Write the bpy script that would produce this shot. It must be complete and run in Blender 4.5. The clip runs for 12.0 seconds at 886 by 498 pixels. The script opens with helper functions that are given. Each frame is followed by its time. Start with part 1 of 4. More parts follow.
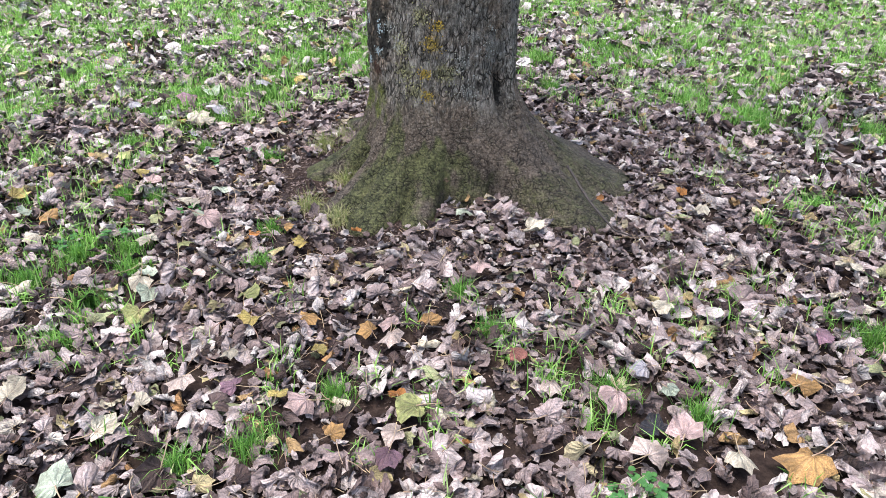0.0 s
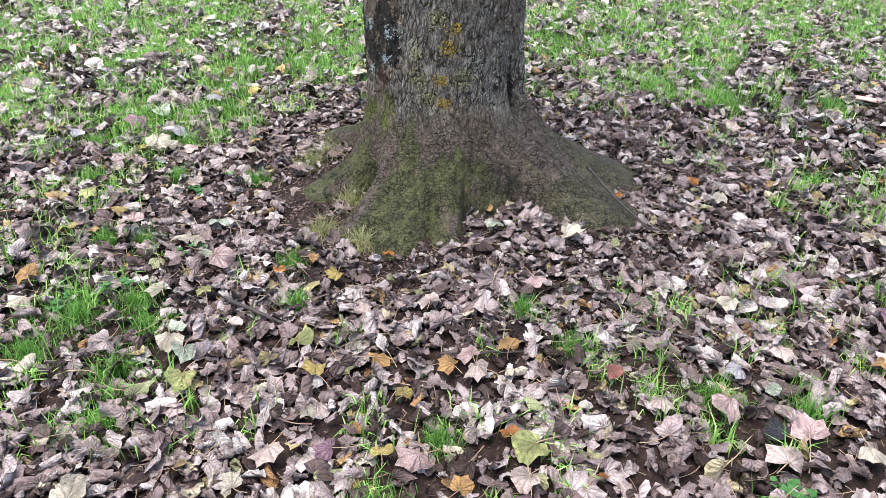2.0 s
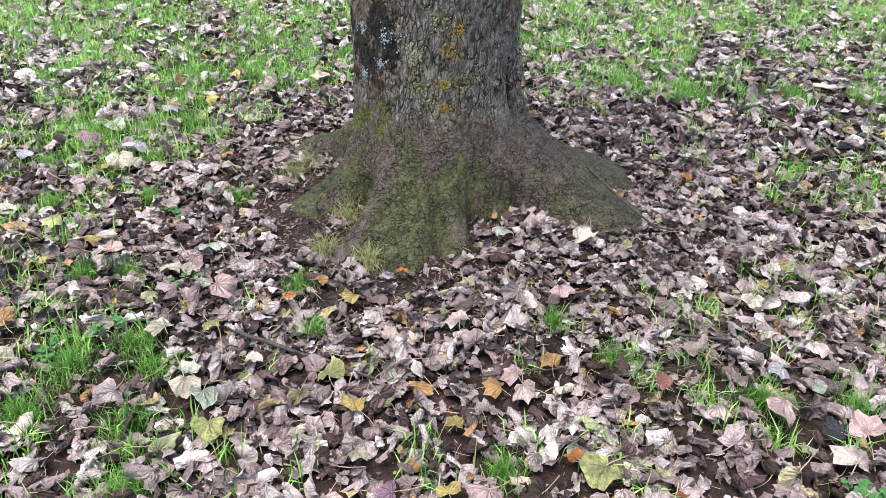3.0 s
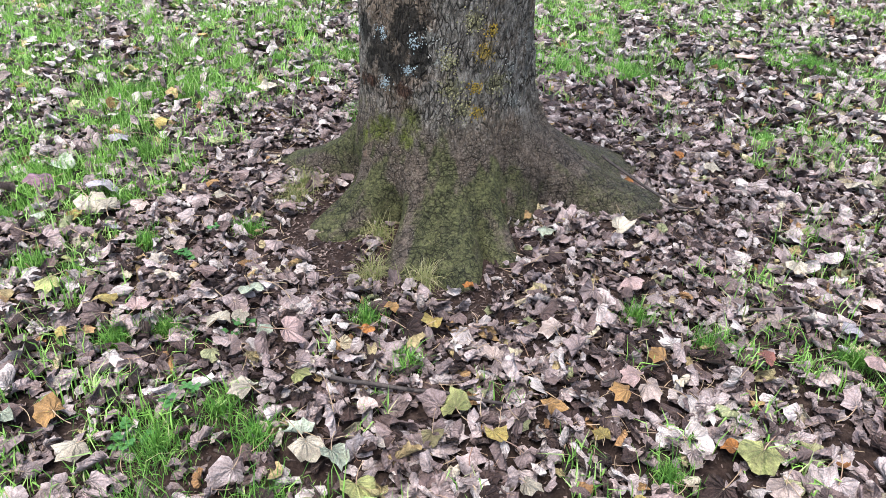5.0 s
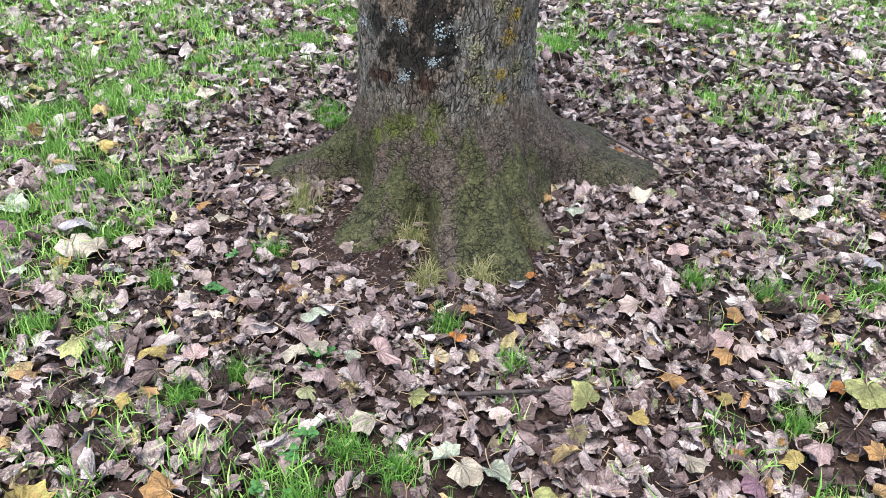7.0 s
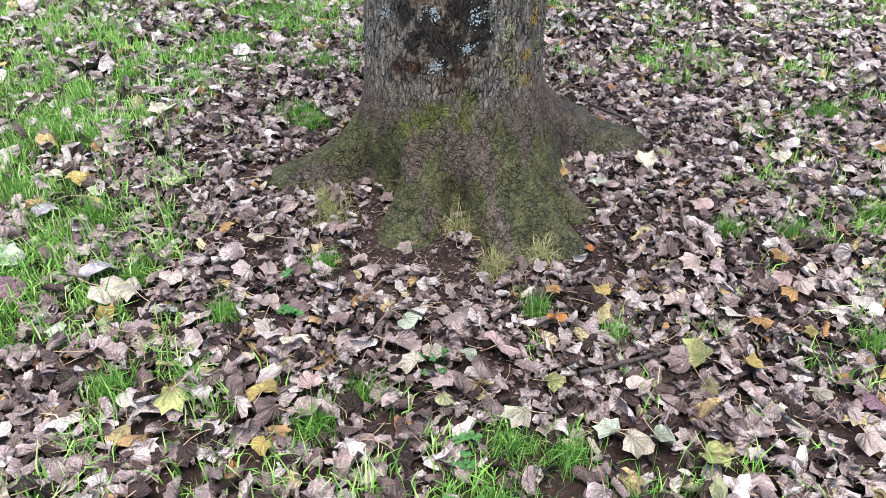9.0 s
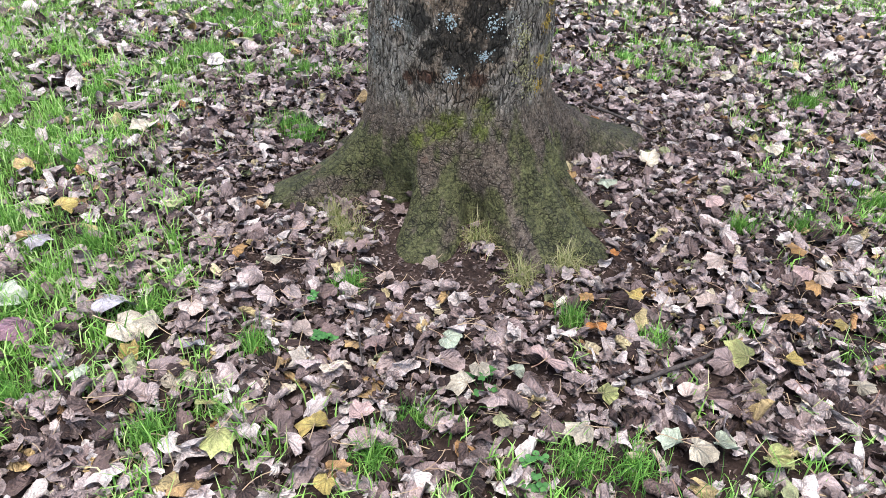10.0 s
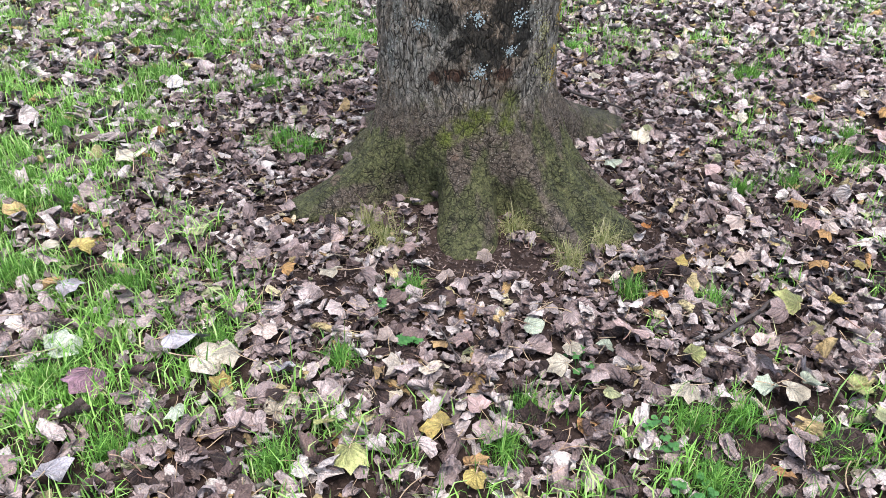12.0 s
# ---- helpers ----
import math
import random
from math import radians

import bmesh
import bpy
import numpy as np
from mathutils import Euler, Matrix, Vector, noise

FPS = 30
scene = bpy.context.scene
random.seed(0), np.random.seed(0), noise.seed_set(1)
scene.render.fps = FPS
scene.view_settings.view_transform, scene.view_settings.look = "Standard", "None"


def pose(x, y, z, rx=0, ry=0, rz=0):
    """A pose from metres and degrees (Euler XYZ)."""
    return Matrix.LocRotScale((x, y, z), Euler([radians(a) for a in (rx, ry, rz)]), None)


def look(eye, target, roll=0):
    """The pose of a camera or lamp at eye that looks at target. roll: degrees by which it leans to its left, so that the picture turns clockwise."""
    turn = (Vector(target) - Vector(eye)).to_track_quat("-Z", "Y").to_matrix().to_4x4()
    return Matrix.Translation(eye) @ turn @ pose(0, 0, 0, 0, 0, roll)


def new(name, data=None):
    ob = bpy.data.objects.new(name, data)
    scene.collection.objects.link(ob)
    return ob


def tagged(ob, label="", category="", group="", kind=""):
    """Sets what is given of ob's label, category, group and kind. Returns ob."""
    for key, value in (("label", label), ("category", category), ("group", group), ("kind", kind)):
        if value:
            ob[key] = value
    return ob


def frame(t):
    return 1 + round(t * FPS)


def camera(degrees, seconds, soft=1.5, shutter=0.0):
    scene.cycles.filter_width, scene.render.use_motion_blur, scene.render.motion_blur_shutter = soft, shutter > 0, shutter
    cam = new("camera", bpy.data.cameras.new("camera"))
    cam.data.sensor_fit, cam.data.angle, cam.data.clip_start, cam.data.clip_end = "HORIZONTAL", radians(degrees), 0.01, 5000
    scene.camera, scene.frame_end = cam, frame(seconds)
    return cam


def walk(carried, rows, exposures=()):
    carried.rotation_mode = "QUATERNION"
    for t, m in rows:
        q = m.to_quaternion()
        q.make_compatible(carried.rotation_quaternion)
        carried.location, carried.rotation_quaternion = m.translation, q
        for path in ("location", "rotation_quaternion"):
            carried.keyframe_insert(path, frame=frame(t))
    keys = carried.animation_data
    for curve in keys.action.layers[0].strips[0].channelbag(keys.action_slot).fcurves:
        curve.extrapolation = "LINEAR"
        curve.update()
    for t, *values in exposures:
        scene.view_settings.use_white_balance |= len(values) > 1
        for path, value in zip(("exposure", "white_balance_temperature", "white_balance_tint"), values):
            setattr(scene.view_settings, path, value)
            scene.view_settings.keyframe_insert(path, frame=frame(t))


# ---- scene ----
EXPOSURE = 1.70
cam = camera(62.2, 12.0, soft=0.4)
PATH = [
    (0, (-0.001, 0.006, 1.496), (0.138, 1.7, 0.442), 0.7),
    (0.5, (-0.127, 0.107, 1.508), (0.066, 1.79, 0.445), 0.7),
    (1, (-0.248, 0.17, 1.515), (0.014, 1.841, 0.447), 0.6),
    (1.5, (-0.432, 0.235, 1.505), (-0.074, 1.888, 0.437), 0.7),
    (2, (-0.576, 0.309, 1.486), (-0.119, 1.934, 0.414), 0.9),
    (2.5, (-0.723, 0.443, 1.451), (-0.154, 2.029, 0.373), 1.3),
    (3, (-0.867, 0.566, 1.47), (-0.199, 2.11, 0.387), 1.7),
    (3.2, (-0.935, 0.608, 1.466), (-0.227, 2.132, 0.381), 1.8),
    (4.8, (-1.413, 0.997, 1.437), (-0.419, 2.349, 0.35), 1.9),
    (5, (-1.456, 1.054, 1.455), (-0.432, 2.378, 0.36), 2.1),
    (5.5, (-1.557, 1.188, 1.455), (-0.457, 2.442, 0.352), 2.1),
    (6, (-1.726, 1.327, 1.47), (-0.546, 2.499, 0.359), 2.2),
    (6.5, (-1.845, 1.457, 1.453), (-0.593, 2.549, 0.338), 2.3),
    (7, (-1.911, 1.636, 1.428), (-0.591, 2.636, 0.306), 2.4),
    (7.2, (-1.939, 1.705, 1.429), (-0.595, 2.671, 0.306), 2.3),
    (8.8, (-2.25, 2.21, 1.411), (-0.747, 2.877, 0.271), 2.0),
    (9, (-2.264, 2.281, 1.404), (-0.744, 2.903, 0.263), 2.3),
    (9.5, (-2.273, 2.462, 1.404), (-0.725, 3.003, 0.26), 2.5),
    (10, (-2.288, 2.575, 1.413), (-0.718, 3.042, 0.265), 2.6),
    (10.5, (-2.334, 2.704, 1.413), (-0.747, 3.103, 0.262), 2.5),
    (11, (-2.415, 2.838, 1.427), (-0.811, 3.169, 0.279), 2.3),
    (11.5, (-2.456, 2.956, 1.408), (-0.827, 3.208, 0.275), 1.9),
    (12, (-2.451, 3.101, 1.391), (-0.807, 3.266, 0.264), 1.6),
]
walk(cam, [(t, look(eye, target, roll)) for t, eye, target, roll in PATH], exposures=[(0.0, EXPOSURE), (12.0, EXPOSURE)])

# ---------------------------------------------------------------- light
world = bpy.data.worlds.new("overcast_sky")
scene.world = world
world.use_nodes = True
wn, wl = world.node_tree.nodes, world.node_tree.links
sky = wn.new("ShaderNodeTexSky")
sky.sky_type = "NISHITA"
sky.sun_disc = False
sky.sun_elevation, sky.sun_rotation = radians(76), radians(253)
sky.dust_density = 3.0
soft = wn.new("ShaderNodeHueSaturation")
soft.inputs["Saturation"].default_value = 0.95
wl.new(sky.outputs[0], soft.inputs["Color"])
wl.new(soft.outputs[0], wn["Background"].inputs[0])
wn["Background"].inputs[1].default_value = 0.15
sun = new("sun", bpy.data.lights.new("sun", "SUN"))
sun.data.energy, sun.data.angle, sun.data.color = 1.85, radians(42), (1.0, 0.985, 0.955)
sun.matrix_world = look((0, 0, 8), Vector((0, 0, 8)) + Vector((0.32, 0.10, -1.4)))


# ---------------------------------------------------------------- materials
class Nodes:
    """A small node-tree writer."""

    def __init__(self, name):
        self.mat = bpy.data.materials.new(name)
        self.mat.use_nodes = True
        self.t = self.mat.node_tree
        self.out = self.t.nodes["Material Output"]
        self.bsdf = self.t.nodes["Principled BSDF"]

    def add(self, kind):
        return self.t.nodes.new("ShaderNode" + kind)

    def put(self, socket, value):
        if isinstance(value, bpy.types.NodeSocket):
            self.t.links.new(value, socket)
        elif isinstance(value, tuple) and len(value) == 3 and socket.type == "RGBA":
            socket.default_value = (*value, 1)
        else:
            socket.default_value = value

    def coords(self, which="Object", scale=(1, 1, 1)):
        m = self.add("Mapping")
        self.put(m.inputs["Vector"], self.add("TexCoord").outputs[which])
        m.inputs["Scale"].default_value = scale
        return m.outputs[0]

    def place(self, scale=(1, 1, 1)):
        m = self.add("Mapping")
        self.put(m.inputs["Vector"], self.add("NewGeometry").outputs["Position"])
        m.inputs["Scale"].default_value = scale
        return m.outputs[0]

    def noise(self, vec, scale, detail=4, rough=0.6):
        n = self.add("TexNoise")
        self.put(n.inputs["Vector"], vec)
        n.inputs["Scale"].default_value, n.inputs["Detail"].default_value, n.inputs["Roughness"].default_value = scale, detail, rough
        return n.outputs[0]

    def span(self, value, a, b, lo=0.0, hi=1.0):
        n = self.add("MapRange")
        n.interpolation_type = "SMOOTHSTEP"
        self.put(n.inputs[0], value)
        for i, v in enumerate((a, b, lo, hi)):
            n.inputs[i + 1].default_value = v
        return n.outputs[0]

    def math(self, op, a, b=0.0):
        n = self.add("Math")
        n.operation = op
        self.put(n.inputs[0], a)
        self.put(n.inputs[1], b)
        return n.outputs[0]

    def mix(self, fac, a, b, blend="MIX"):
        n = self.add("Mix")
        n.data_type, n.blend_type = "RGBA", blend
        self.put(n.inputs[0], fac)
        self.put(n.inputs[6], a)
        self.put(n.inputs[7], b)
        return n.outputs[2]

    def ramp(self, fac, stops, interpolation="LINEAR"):
        n = self.add("ValToRGB")
        e = n.color_ramp.elements
        n.color_ramp.interpolation = interpolation
        while len(e) < len(stops):
            e.new(0.5)
        for el, (p, c) in zip(e, stops):
            el.position, el.color = p, (*c, 1)
        self.put(n.inputs[0], fac)
        return n.outputs[0]

    def attr(self, name):
        n = self.add("Attribute")
        n.attribute_name = name
        return n.outputs["Fac"]

    def bump(self, height, strength, distance):
        n = self.add("Bump")
        n.inputs["Strength"].default_value, n.inputs["Distance"].default_value = strength, distance
        self.put(n.inputs["Height"], height)
        self.put(self.bsdf.inputs["Normal"], n.outputs[0])

    def finish(self, colour, rough, spec=0.3):
        self.put(self.bsdf.inputs["Base Color"], colour)
        self.put(self.bsdf.inputs["Roughness"], rough)
        self.put(self.bsdf.inputs["Specular IOR Level"], spec)
        return self.mat


def leaf_finish(n, colour, spot=0.35, dark=(0.08, 0.05, 0.04)):
    """Veins, blotches, fine wrinkles and a little light through the blade."""
    p = n.place()
    blotch = n.span(n.noise(p, 38, 3, 0.65), 0.47, 0.72, 0.0, spot)
    colour = n.mix(blotch, colour, dark)
    colour = n.mix(1.0, colour, n.span(n.noise(p, 17, 2, 0.5), 0.32, 0.68, 0.62, 1.28), "MULTIPLY")
    grain = n.span(n.noise(p, 260, 3, 0.6), 0.3, 0.75, 0.75, 1.15)
    colour = n.mix(1.0, colour, grain, "MULTIPLY")
    vein = n.attr("vein")
    xy = n.add("Attribute")
    xy.attribute_name = "blade_xy"
    split = n.add("SeparateXYZ")
    n.put(split.inputs[0], xy.outputs["Vector"])
    fan = n.math("ARCTAN2", split.outputs[0], n.math("SUBTRACT", split.outputs[1], 2.66))
    fan = n.math("ADD", n.math("MULTIPLY", fan, 13.0), n.math("MULTIPLY", n.noise(xy.outputs["Vector"], 7, 3), 8.0))
    fan = n.math("ADD", n.math("MULTIPLY", n.math("SINE", fan), 0.5), 0.5)
    ribs = n.span(fan, 0.80, 1.0)
    colour = n.mix(n.math("MULTIPLY", ribs, 0.45), colour, n.mix(0.7, colour, (0.10, 0.065, 0.05)))
    colour = n.mix(n.span(vein, 0.8, 1.0, 0.0, 0.16), colour, n.mix(0.6, colour, (0.60, 0.48, 0.34)))
    wrinkle = n.noise(p, 210, 5, 0.75)
    n.bump(n.math("ADD", n.math("MULTIPLY", vein, 0.7), n.math("ADD", n.math("MULTIPLY", wrinkle, 0.55), n.math("MULTIPLY", fan, 0.6))), 1.0, 0.010)
    return n.finish(colour, n.span(n.noise(p, 30, 2), 0.3, 0.7, 0.45, 0.68), 0.2)


LITTER = [(0.0, (0.020, 0.013, 0.012)), (0.09, (0.050, 0.032, 0.030)), (0.18, (0.135, 0.093, 0.087)), (0.31, (0.27, 0.203, 0.195)),
          (0.57, (0.395, 0.310, 0.298)), (0.78, (0.53, 0.440, 0.420)), (0.92, (0.66, 0.59, 0.555)), (0.957, (0.52, 0.43, 0.22)),
          (0.975, (0.38, 0.19, 0.08)), (0.99, (0.30, 0.32, 0.17))]
# LITTER lightened: brighter daylight on the distant leaves, put into their colour.
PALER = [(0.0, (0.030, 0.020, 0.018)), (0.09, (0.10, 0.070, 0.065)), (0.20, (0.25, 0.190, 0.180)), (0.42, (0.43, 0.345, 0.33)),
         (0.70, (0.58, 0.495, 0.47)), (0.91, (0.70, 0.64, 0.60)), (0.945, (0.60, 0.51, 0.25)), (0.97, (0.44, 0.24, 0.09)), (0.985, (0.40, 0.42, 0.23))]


def litter_material(name, single, stops=LITTER):
    n = Nodes(name)
    rnd = n.add("ObjectInfo").outputs["Random"] if single else n.add("NewGeometry").outputs["Random Per Island"]
    return leaf_finish(n, n.ramp(rnd, stops))


mat_litter = litter_material("litter_leaves", False)
mat_litter_lit = litter_material("litter_leaves_lit", False, PALER)
mat_single = litter_material("single_leaf", True)

KINDS = {
    "mint": ((0.44, 0.49, 0.38), 0.12, (0.40, 0.44, 0.22), "pale mint-green fallen sycamore leaf on brown leaf litter"),
    "cream": ((0.52, 0.46, 0.36), 0.15, (0.40, 0.30, 0.18), "cream-coloured fallen sycamore leaf with fine veins on litter"),
    "yellow": ((0.42, 0.33, 0.11), 0.45, (0.26, 0.13, 0.04), "yellow fallen sycamore leaf with brown blotches on litter"),
    "red": ((0.46, 0.19, 0.15), 0.25, (0.25, 0.10, 0.08), "dull red fallen sycamore leaf lying on brown litter"),
    "tan": ((0.52, 0.41, 0.36), 0.2, (0.25, 0.17, 0.14), "dry tan fallen sycamore leaf curled at its edges"),
    "rose": ((0.44, 0.31, 0.29), 0.25, (0.20, 0.13, 0.12), "dry pinkish-brown fallen sycamore leaf with raised veins"),
    "lavender": ((0.43, 0.40, 0.43), 0.2, (0.28, 0.23, 0.25), "pale lavender-grey fallen sycamore leaf showing its underside"),
    "mauve": ((0.26, 0.15, 0.19), 0.3, (0.12, 0.07, 0.09), "mauve-purple fallen sycamore leaf lying flat on litter"),
    "black": ((0.035, 0.035, 0.042), 0.3, (0.015, 0.015, 0.018), "blackened wet fallen sycamore leaf pressed flat on litter"),
    "amber": ((0.40, 0.23, 0.09), 0.4, (0.16, 0.09, 0.05), "amber-brown fallen sycamore leaf, half dried, on litter"),
    "orange": ((0.44, 0.18, 0.05), 0.3, (0.25, 0.08, 0.03), "bright orange fallen leaf among brown litter"),
    "mottled": ((0.36, 0.37, 0.15), 0.8, (0.13, 0.16, 0.05), "green and yellow mottled fallen sycamore leaf on litter"),
}


def kind_material(kind):
    c, spot, dark, _ = KINDS[kind]
    n = Nodes("leaf_" + kind)
    tint = n.span(n.add("ObjectInfo").outputs["Random"], 0, 1, 0.82, 1.1)
    return leaf_finish(n, n.mix(1.0, c, tint, "MULTIPLY"), spot, dark)


mat_kind = {k: kind_material(k) for k in KINDS}

n = Nodes("leaf_stalk")
mat_stalk = n.finish(n.ramp(n.noise(n.place(), 9, 2), [(0.3, (0.19, 0.10, 0.075)), (0.5, (0.36, 0.27, 0.17)), (0.7, (0.26, 0.17, 0.13))]), 0.5)


def grass_material(name, stops):
    n = Nodes(name)
    c = n.ramp(n.add("NewGeometry").outputs["Random Per Island"], stops)
    patch = n.span(n.noise(n.place(), 1.6, 3), 0.35, 0.7, 0.78, 1.15)
    c = n.mix(1.0, c, patch, "MULTIPLY")
    n.finish(c, 0.45, 0.25)
    tr = n.add("BsdfTranslucent")
    n.put(tr.inputs["Color"], n.mix(0.5, c, (0.20, 0.42, 0.04)))
    mx = n.add("MixShader")
    mx.inputs[0].default_value = 0.4
    n.put(mx.inputs[1], n.bsdf.outputs[0])
    n.put(mx.inputs[2], tr.outputs[0])
    n.put(n.out.inputs[0], mx.outputs[0])
    return n.mat


# Lawn blades have sky glare mixed into their colour; tufts stay deeper green.
mat_grass_glare = grass_material("grass_blades_glare", [(0.0, (0.06, 0.15, 0.030)), (0.3, (0.16, 0.35, 0.065)), (0.65, (0.31, 0.56, 0.125)), (0.92, (0.47, 0.68, 0.25)), (1.0, (0.55, 0.52, 0.3))])
mat_tuft = grass_material("tuft_blades", [(0.0, (0.035, 0.10, 0.022)), (0.35, (0.08, 0.21, 0.04)), (0.75, (0.17, 0.36, 0.07)), (0.95, (0.30, 0.48, 0.13)), (1.0, (0.5, 0.46, 0.26))])
mat_straw = grass_material("dry_grass", [(0.0, (0.12, 0.15, 0.05)), (0.4, (0.30, 0.28, 0.12)), (1.0, (0.48, 0.42, 0.27))])
mat_crown = grass_material("crown_leaves", [(0.0, (0.14, 0.17, 0.04)), (0.5, (0.34, 0.28, 0.06)), (1.0, (0.40, 0.24, 0.08))])
mat_clover = grass_material("clover_leaf", [(0.0, (0.04, 0.13, 0.04)), (1.0, (0.09, 0.24, 0.07))])


def soil_material():
    n = Nodes("soil")
    p = n.place()
    c = n.ramp(n.noise(p, 26, 6, 0.7), [(0.3, (0.014, 0.010, 0.009)), (0.52, (0.040, 0.027, 0.023)), (0.75, (0.085, 0.062, 0.052))])
    far = n.span(n.noise(p, 0.5, 4), 0.35, 0.65)
    turf = n.mix(n.noise(p, 18, 5, 0.7), (0.045, 0.075, 0.018), (0.17, 0.20, 0.075))
    leafy = n.mix(n.span(n.noise(p, 7, 5, 0.7), 0.42, 0.62), turf, (0.24, 0.185, 0.16))
    c = n.mix(n.math("MULTIPLY", n.attr("turf"), n.math("ADD", n.math("MULTIPLY", far, 0.3), 0.7)), c, leafy)
    n.bump(n.math("ADD", n.noise(p, 60, 6, 0.75), n.noise(p, 15, 3)), 0.9, 0.02)
    return n.finish(c, 0.95, 0.05)


mat_soil = soil_material()

n = Nodes("leaf_crumbs")
mat_crumb = n.finish(n.ramp(n.add("NewGeometry").outputs["Random Per Island"], [(0, (0.025, 0.017, 0.015)), (0.6, (0.08, 0.055, 0.047)), (1, (0.22, 0.165, 0.145))]), 0.75)


def bark_material():
    n = Nodes("sycamore_bark")
    p = n.coords("Object")
    wob = n.add("TexNoise")
    n.put(wob.inputs["Vector"], p)
    wob.inputs["Scale"].default_value, wob.inputs["Detail"].default_value = 9, 3
    shift = n.add("VectorMath")
    shift.operation = "MULTIPLY_ADD"
    n.put(shift.inputs[0], wob.outputs[1])
    shift.inputs[1].default_value = (0.05, 0.05, 0.05)
    n.put(shift.inputs[2], p)

    def cracks(scale, width):
        m = n.add("Mapping")
        n.put(m.inputs["Vector"], shift.outputs[0])
        m.inputs["Scale"].default_value = scale
        v = n.add("TexVoronoi")
        v.feature = "DISTANCE_TO_EDGE"
        n.put(v.inputs["Vector"], m.outputs[0])
        v.inputs["Scale"].default_value = 1.0
        return n.span(v.outputs["Distance"], 0.0, width, 1.0, 0.0)

    broad = n.noise(p, 5, 4)
    fine = n.noise(p, 105, 6, 0.78)
    mid = n.noise(p, 42, 5, 0.7)
    speck = n.span(n.math("ADD", n.math("MULTIPLY", fine, 0.6), n.math("MULTIPLY", mid, 0.4)), 0.36, 0.66)
    upright = n.noise(n.coords("Object", (1, 1, 0.28)), 62, 5, 0.68)
    wrinkle = n.noise(n.coords("Object", (0.16, 0.16, 1)), 95, 4, 0.6)
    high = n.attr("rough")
    c = n.ramp(n.math("ADD", n.math("MULTIPLY", mid, 0.45), n.math("MULTIPLY", upright, 0.55)),
               [(0.32, (0.050, 0.042, 0.035)), (0.5, (0.25, 0.225, 0.192)), (0.62, (0.54, 0.50, 0.44))])
    c = n.mix(n.span(broad, 0.42, 0.62), c, n.mix(1.0, c, (0.88, 0.74, 0.64), "MULTIPLY"))
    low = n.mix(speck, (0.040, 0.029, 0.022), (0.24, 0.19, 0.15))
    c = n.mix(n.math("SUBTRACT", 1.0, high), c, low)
    scales = n.span(n.noise(n.coords("Object", (1, 1, 0.6)), 85, 4, 0.72), 0.55, 0.64)
    c = n.mix(n.math("MULTIPLY", scales, n.math("ADD", n.math("MULTIPLY", high, 0.5), 0.08)), c, (0.36, 0.34, 0.30))

    fleck = n.span(n.noise(p, 210, 3, 0.6), 0.60, 0.68)
    c = n.mix(n.math("MULTIPLY", fleck, n.span(n.noise(p, 13, 3), 0.40, 0.62, 0.25, 0.8)), c, (0.42, 0.39, 0.34))

    def layer(c, name, tint_a, tint_b, sc, lo, hi, most=1.0):
        cover = n.math("ADD", n.attr(name), n.math("MULTIPLY", n.math("SUBTRACT", n.noise(p, sc, 5, 0.7), 0.5), 1.5))
        return n.mix(n.span(cover, lo, hi, 0, most), c, n.mix(speck, tint_a, tint_b))

    c = layer(c, "moss", (0.022, 0.028, 0.010), (0.190, 0.205, 0.078), 36, 0.15, 1.05, 0.85)
    c = layer(c, "bright_moss", (0.065, 0.09, 0.012), (0.24, 0.29, 0.04), 40, 0.3, 1.1, 0.85)
    # near-black patches, including shade painted into the trunk's fold
    c = layer(c, "darkened", (0.010, 0.010, 0.009), (0.036, 0.034, 0.029), 30, 0.55, 0.8, 0.9)
    c = layer(c, "rust", (0.05, 0.018, 0.010), (0.13, 0.055, 0.032), 40, 0.4, 0.7, 0.85)
    c = layer(c, "grey", (0.16, 0.16, 0.14), (0.34, 0.34, 0.31), 70, 0.6, 0.95, 0.75)
    c = layer(c, "pale", (0.16, 0.15, 0.06), (0.34, 0.32, 0.18), 65, 0.55, 0.95, 0.75)
    c = layer(c, "yellow", (0.20, 0.14, 0.02), (0.38, 0.27, 0.06), 60, 0.55, 0.9, 0.75)
    c = layer(c, "scar", (0.16, 0.10, 0.07), (0.30, 0.21, 0.16), 50, 0.6, 0.9, 0.8)
    big = cracks((58, 58, 17), 0.12)
    small = cracks((120, 120, 46), 0.10)
    plates = cracks((32, 32, 40), 0.085)
    patch = n.span(n.noise(p, 9, 3), 0.36, 0.55)
    sparse = n.span(n.noise(p, 13, 5), 0.41, 0.52)
    upper = n.math("MAXIMUM", n.math("MULTIPLY", big, n.span(n.noise(p, 16, 4), 0.36, 0.54)), n.math("MULTIPLY", n.math("MULTIPLY", small, patch), 0.6))
    lower = n.math("MAXIMUM", n.math("MULTIPLY", n.math("MULTIPLY", plates, sparse), 0.8), n.math("MULTIPLY", n.math("MULTIPLY", small, sparse), 0.28))
    crack = n.math("ADD", n.math("MULTIPLY", upper, high), n.math("MULTIPLY", lower, n.math("SUBTRACT", 1.0, high)))
    crack = n.math("MULTIPLY", crack, n.span(n.noise(p, 48, 4, 0.7), 0.26, 0.46))
    c = n.mix(n.math("MULTIPLY", crack, 0.92), c, (0.014, 0.012, 0.010))
    fold = n.math("MULTIPLY", wrinkle, n.math("SUBTRACT", 1.0, high))
    h = n.math("ADD", n.math("MULTIPLY", mid, 0.5), n.math("ADD", n.math("MULTIPLY", fine, 0.5), n.math("ADD", n.math("MULTIPLY", upright, 0.7), n.math("MULTIPLY", fold, 0.7))))
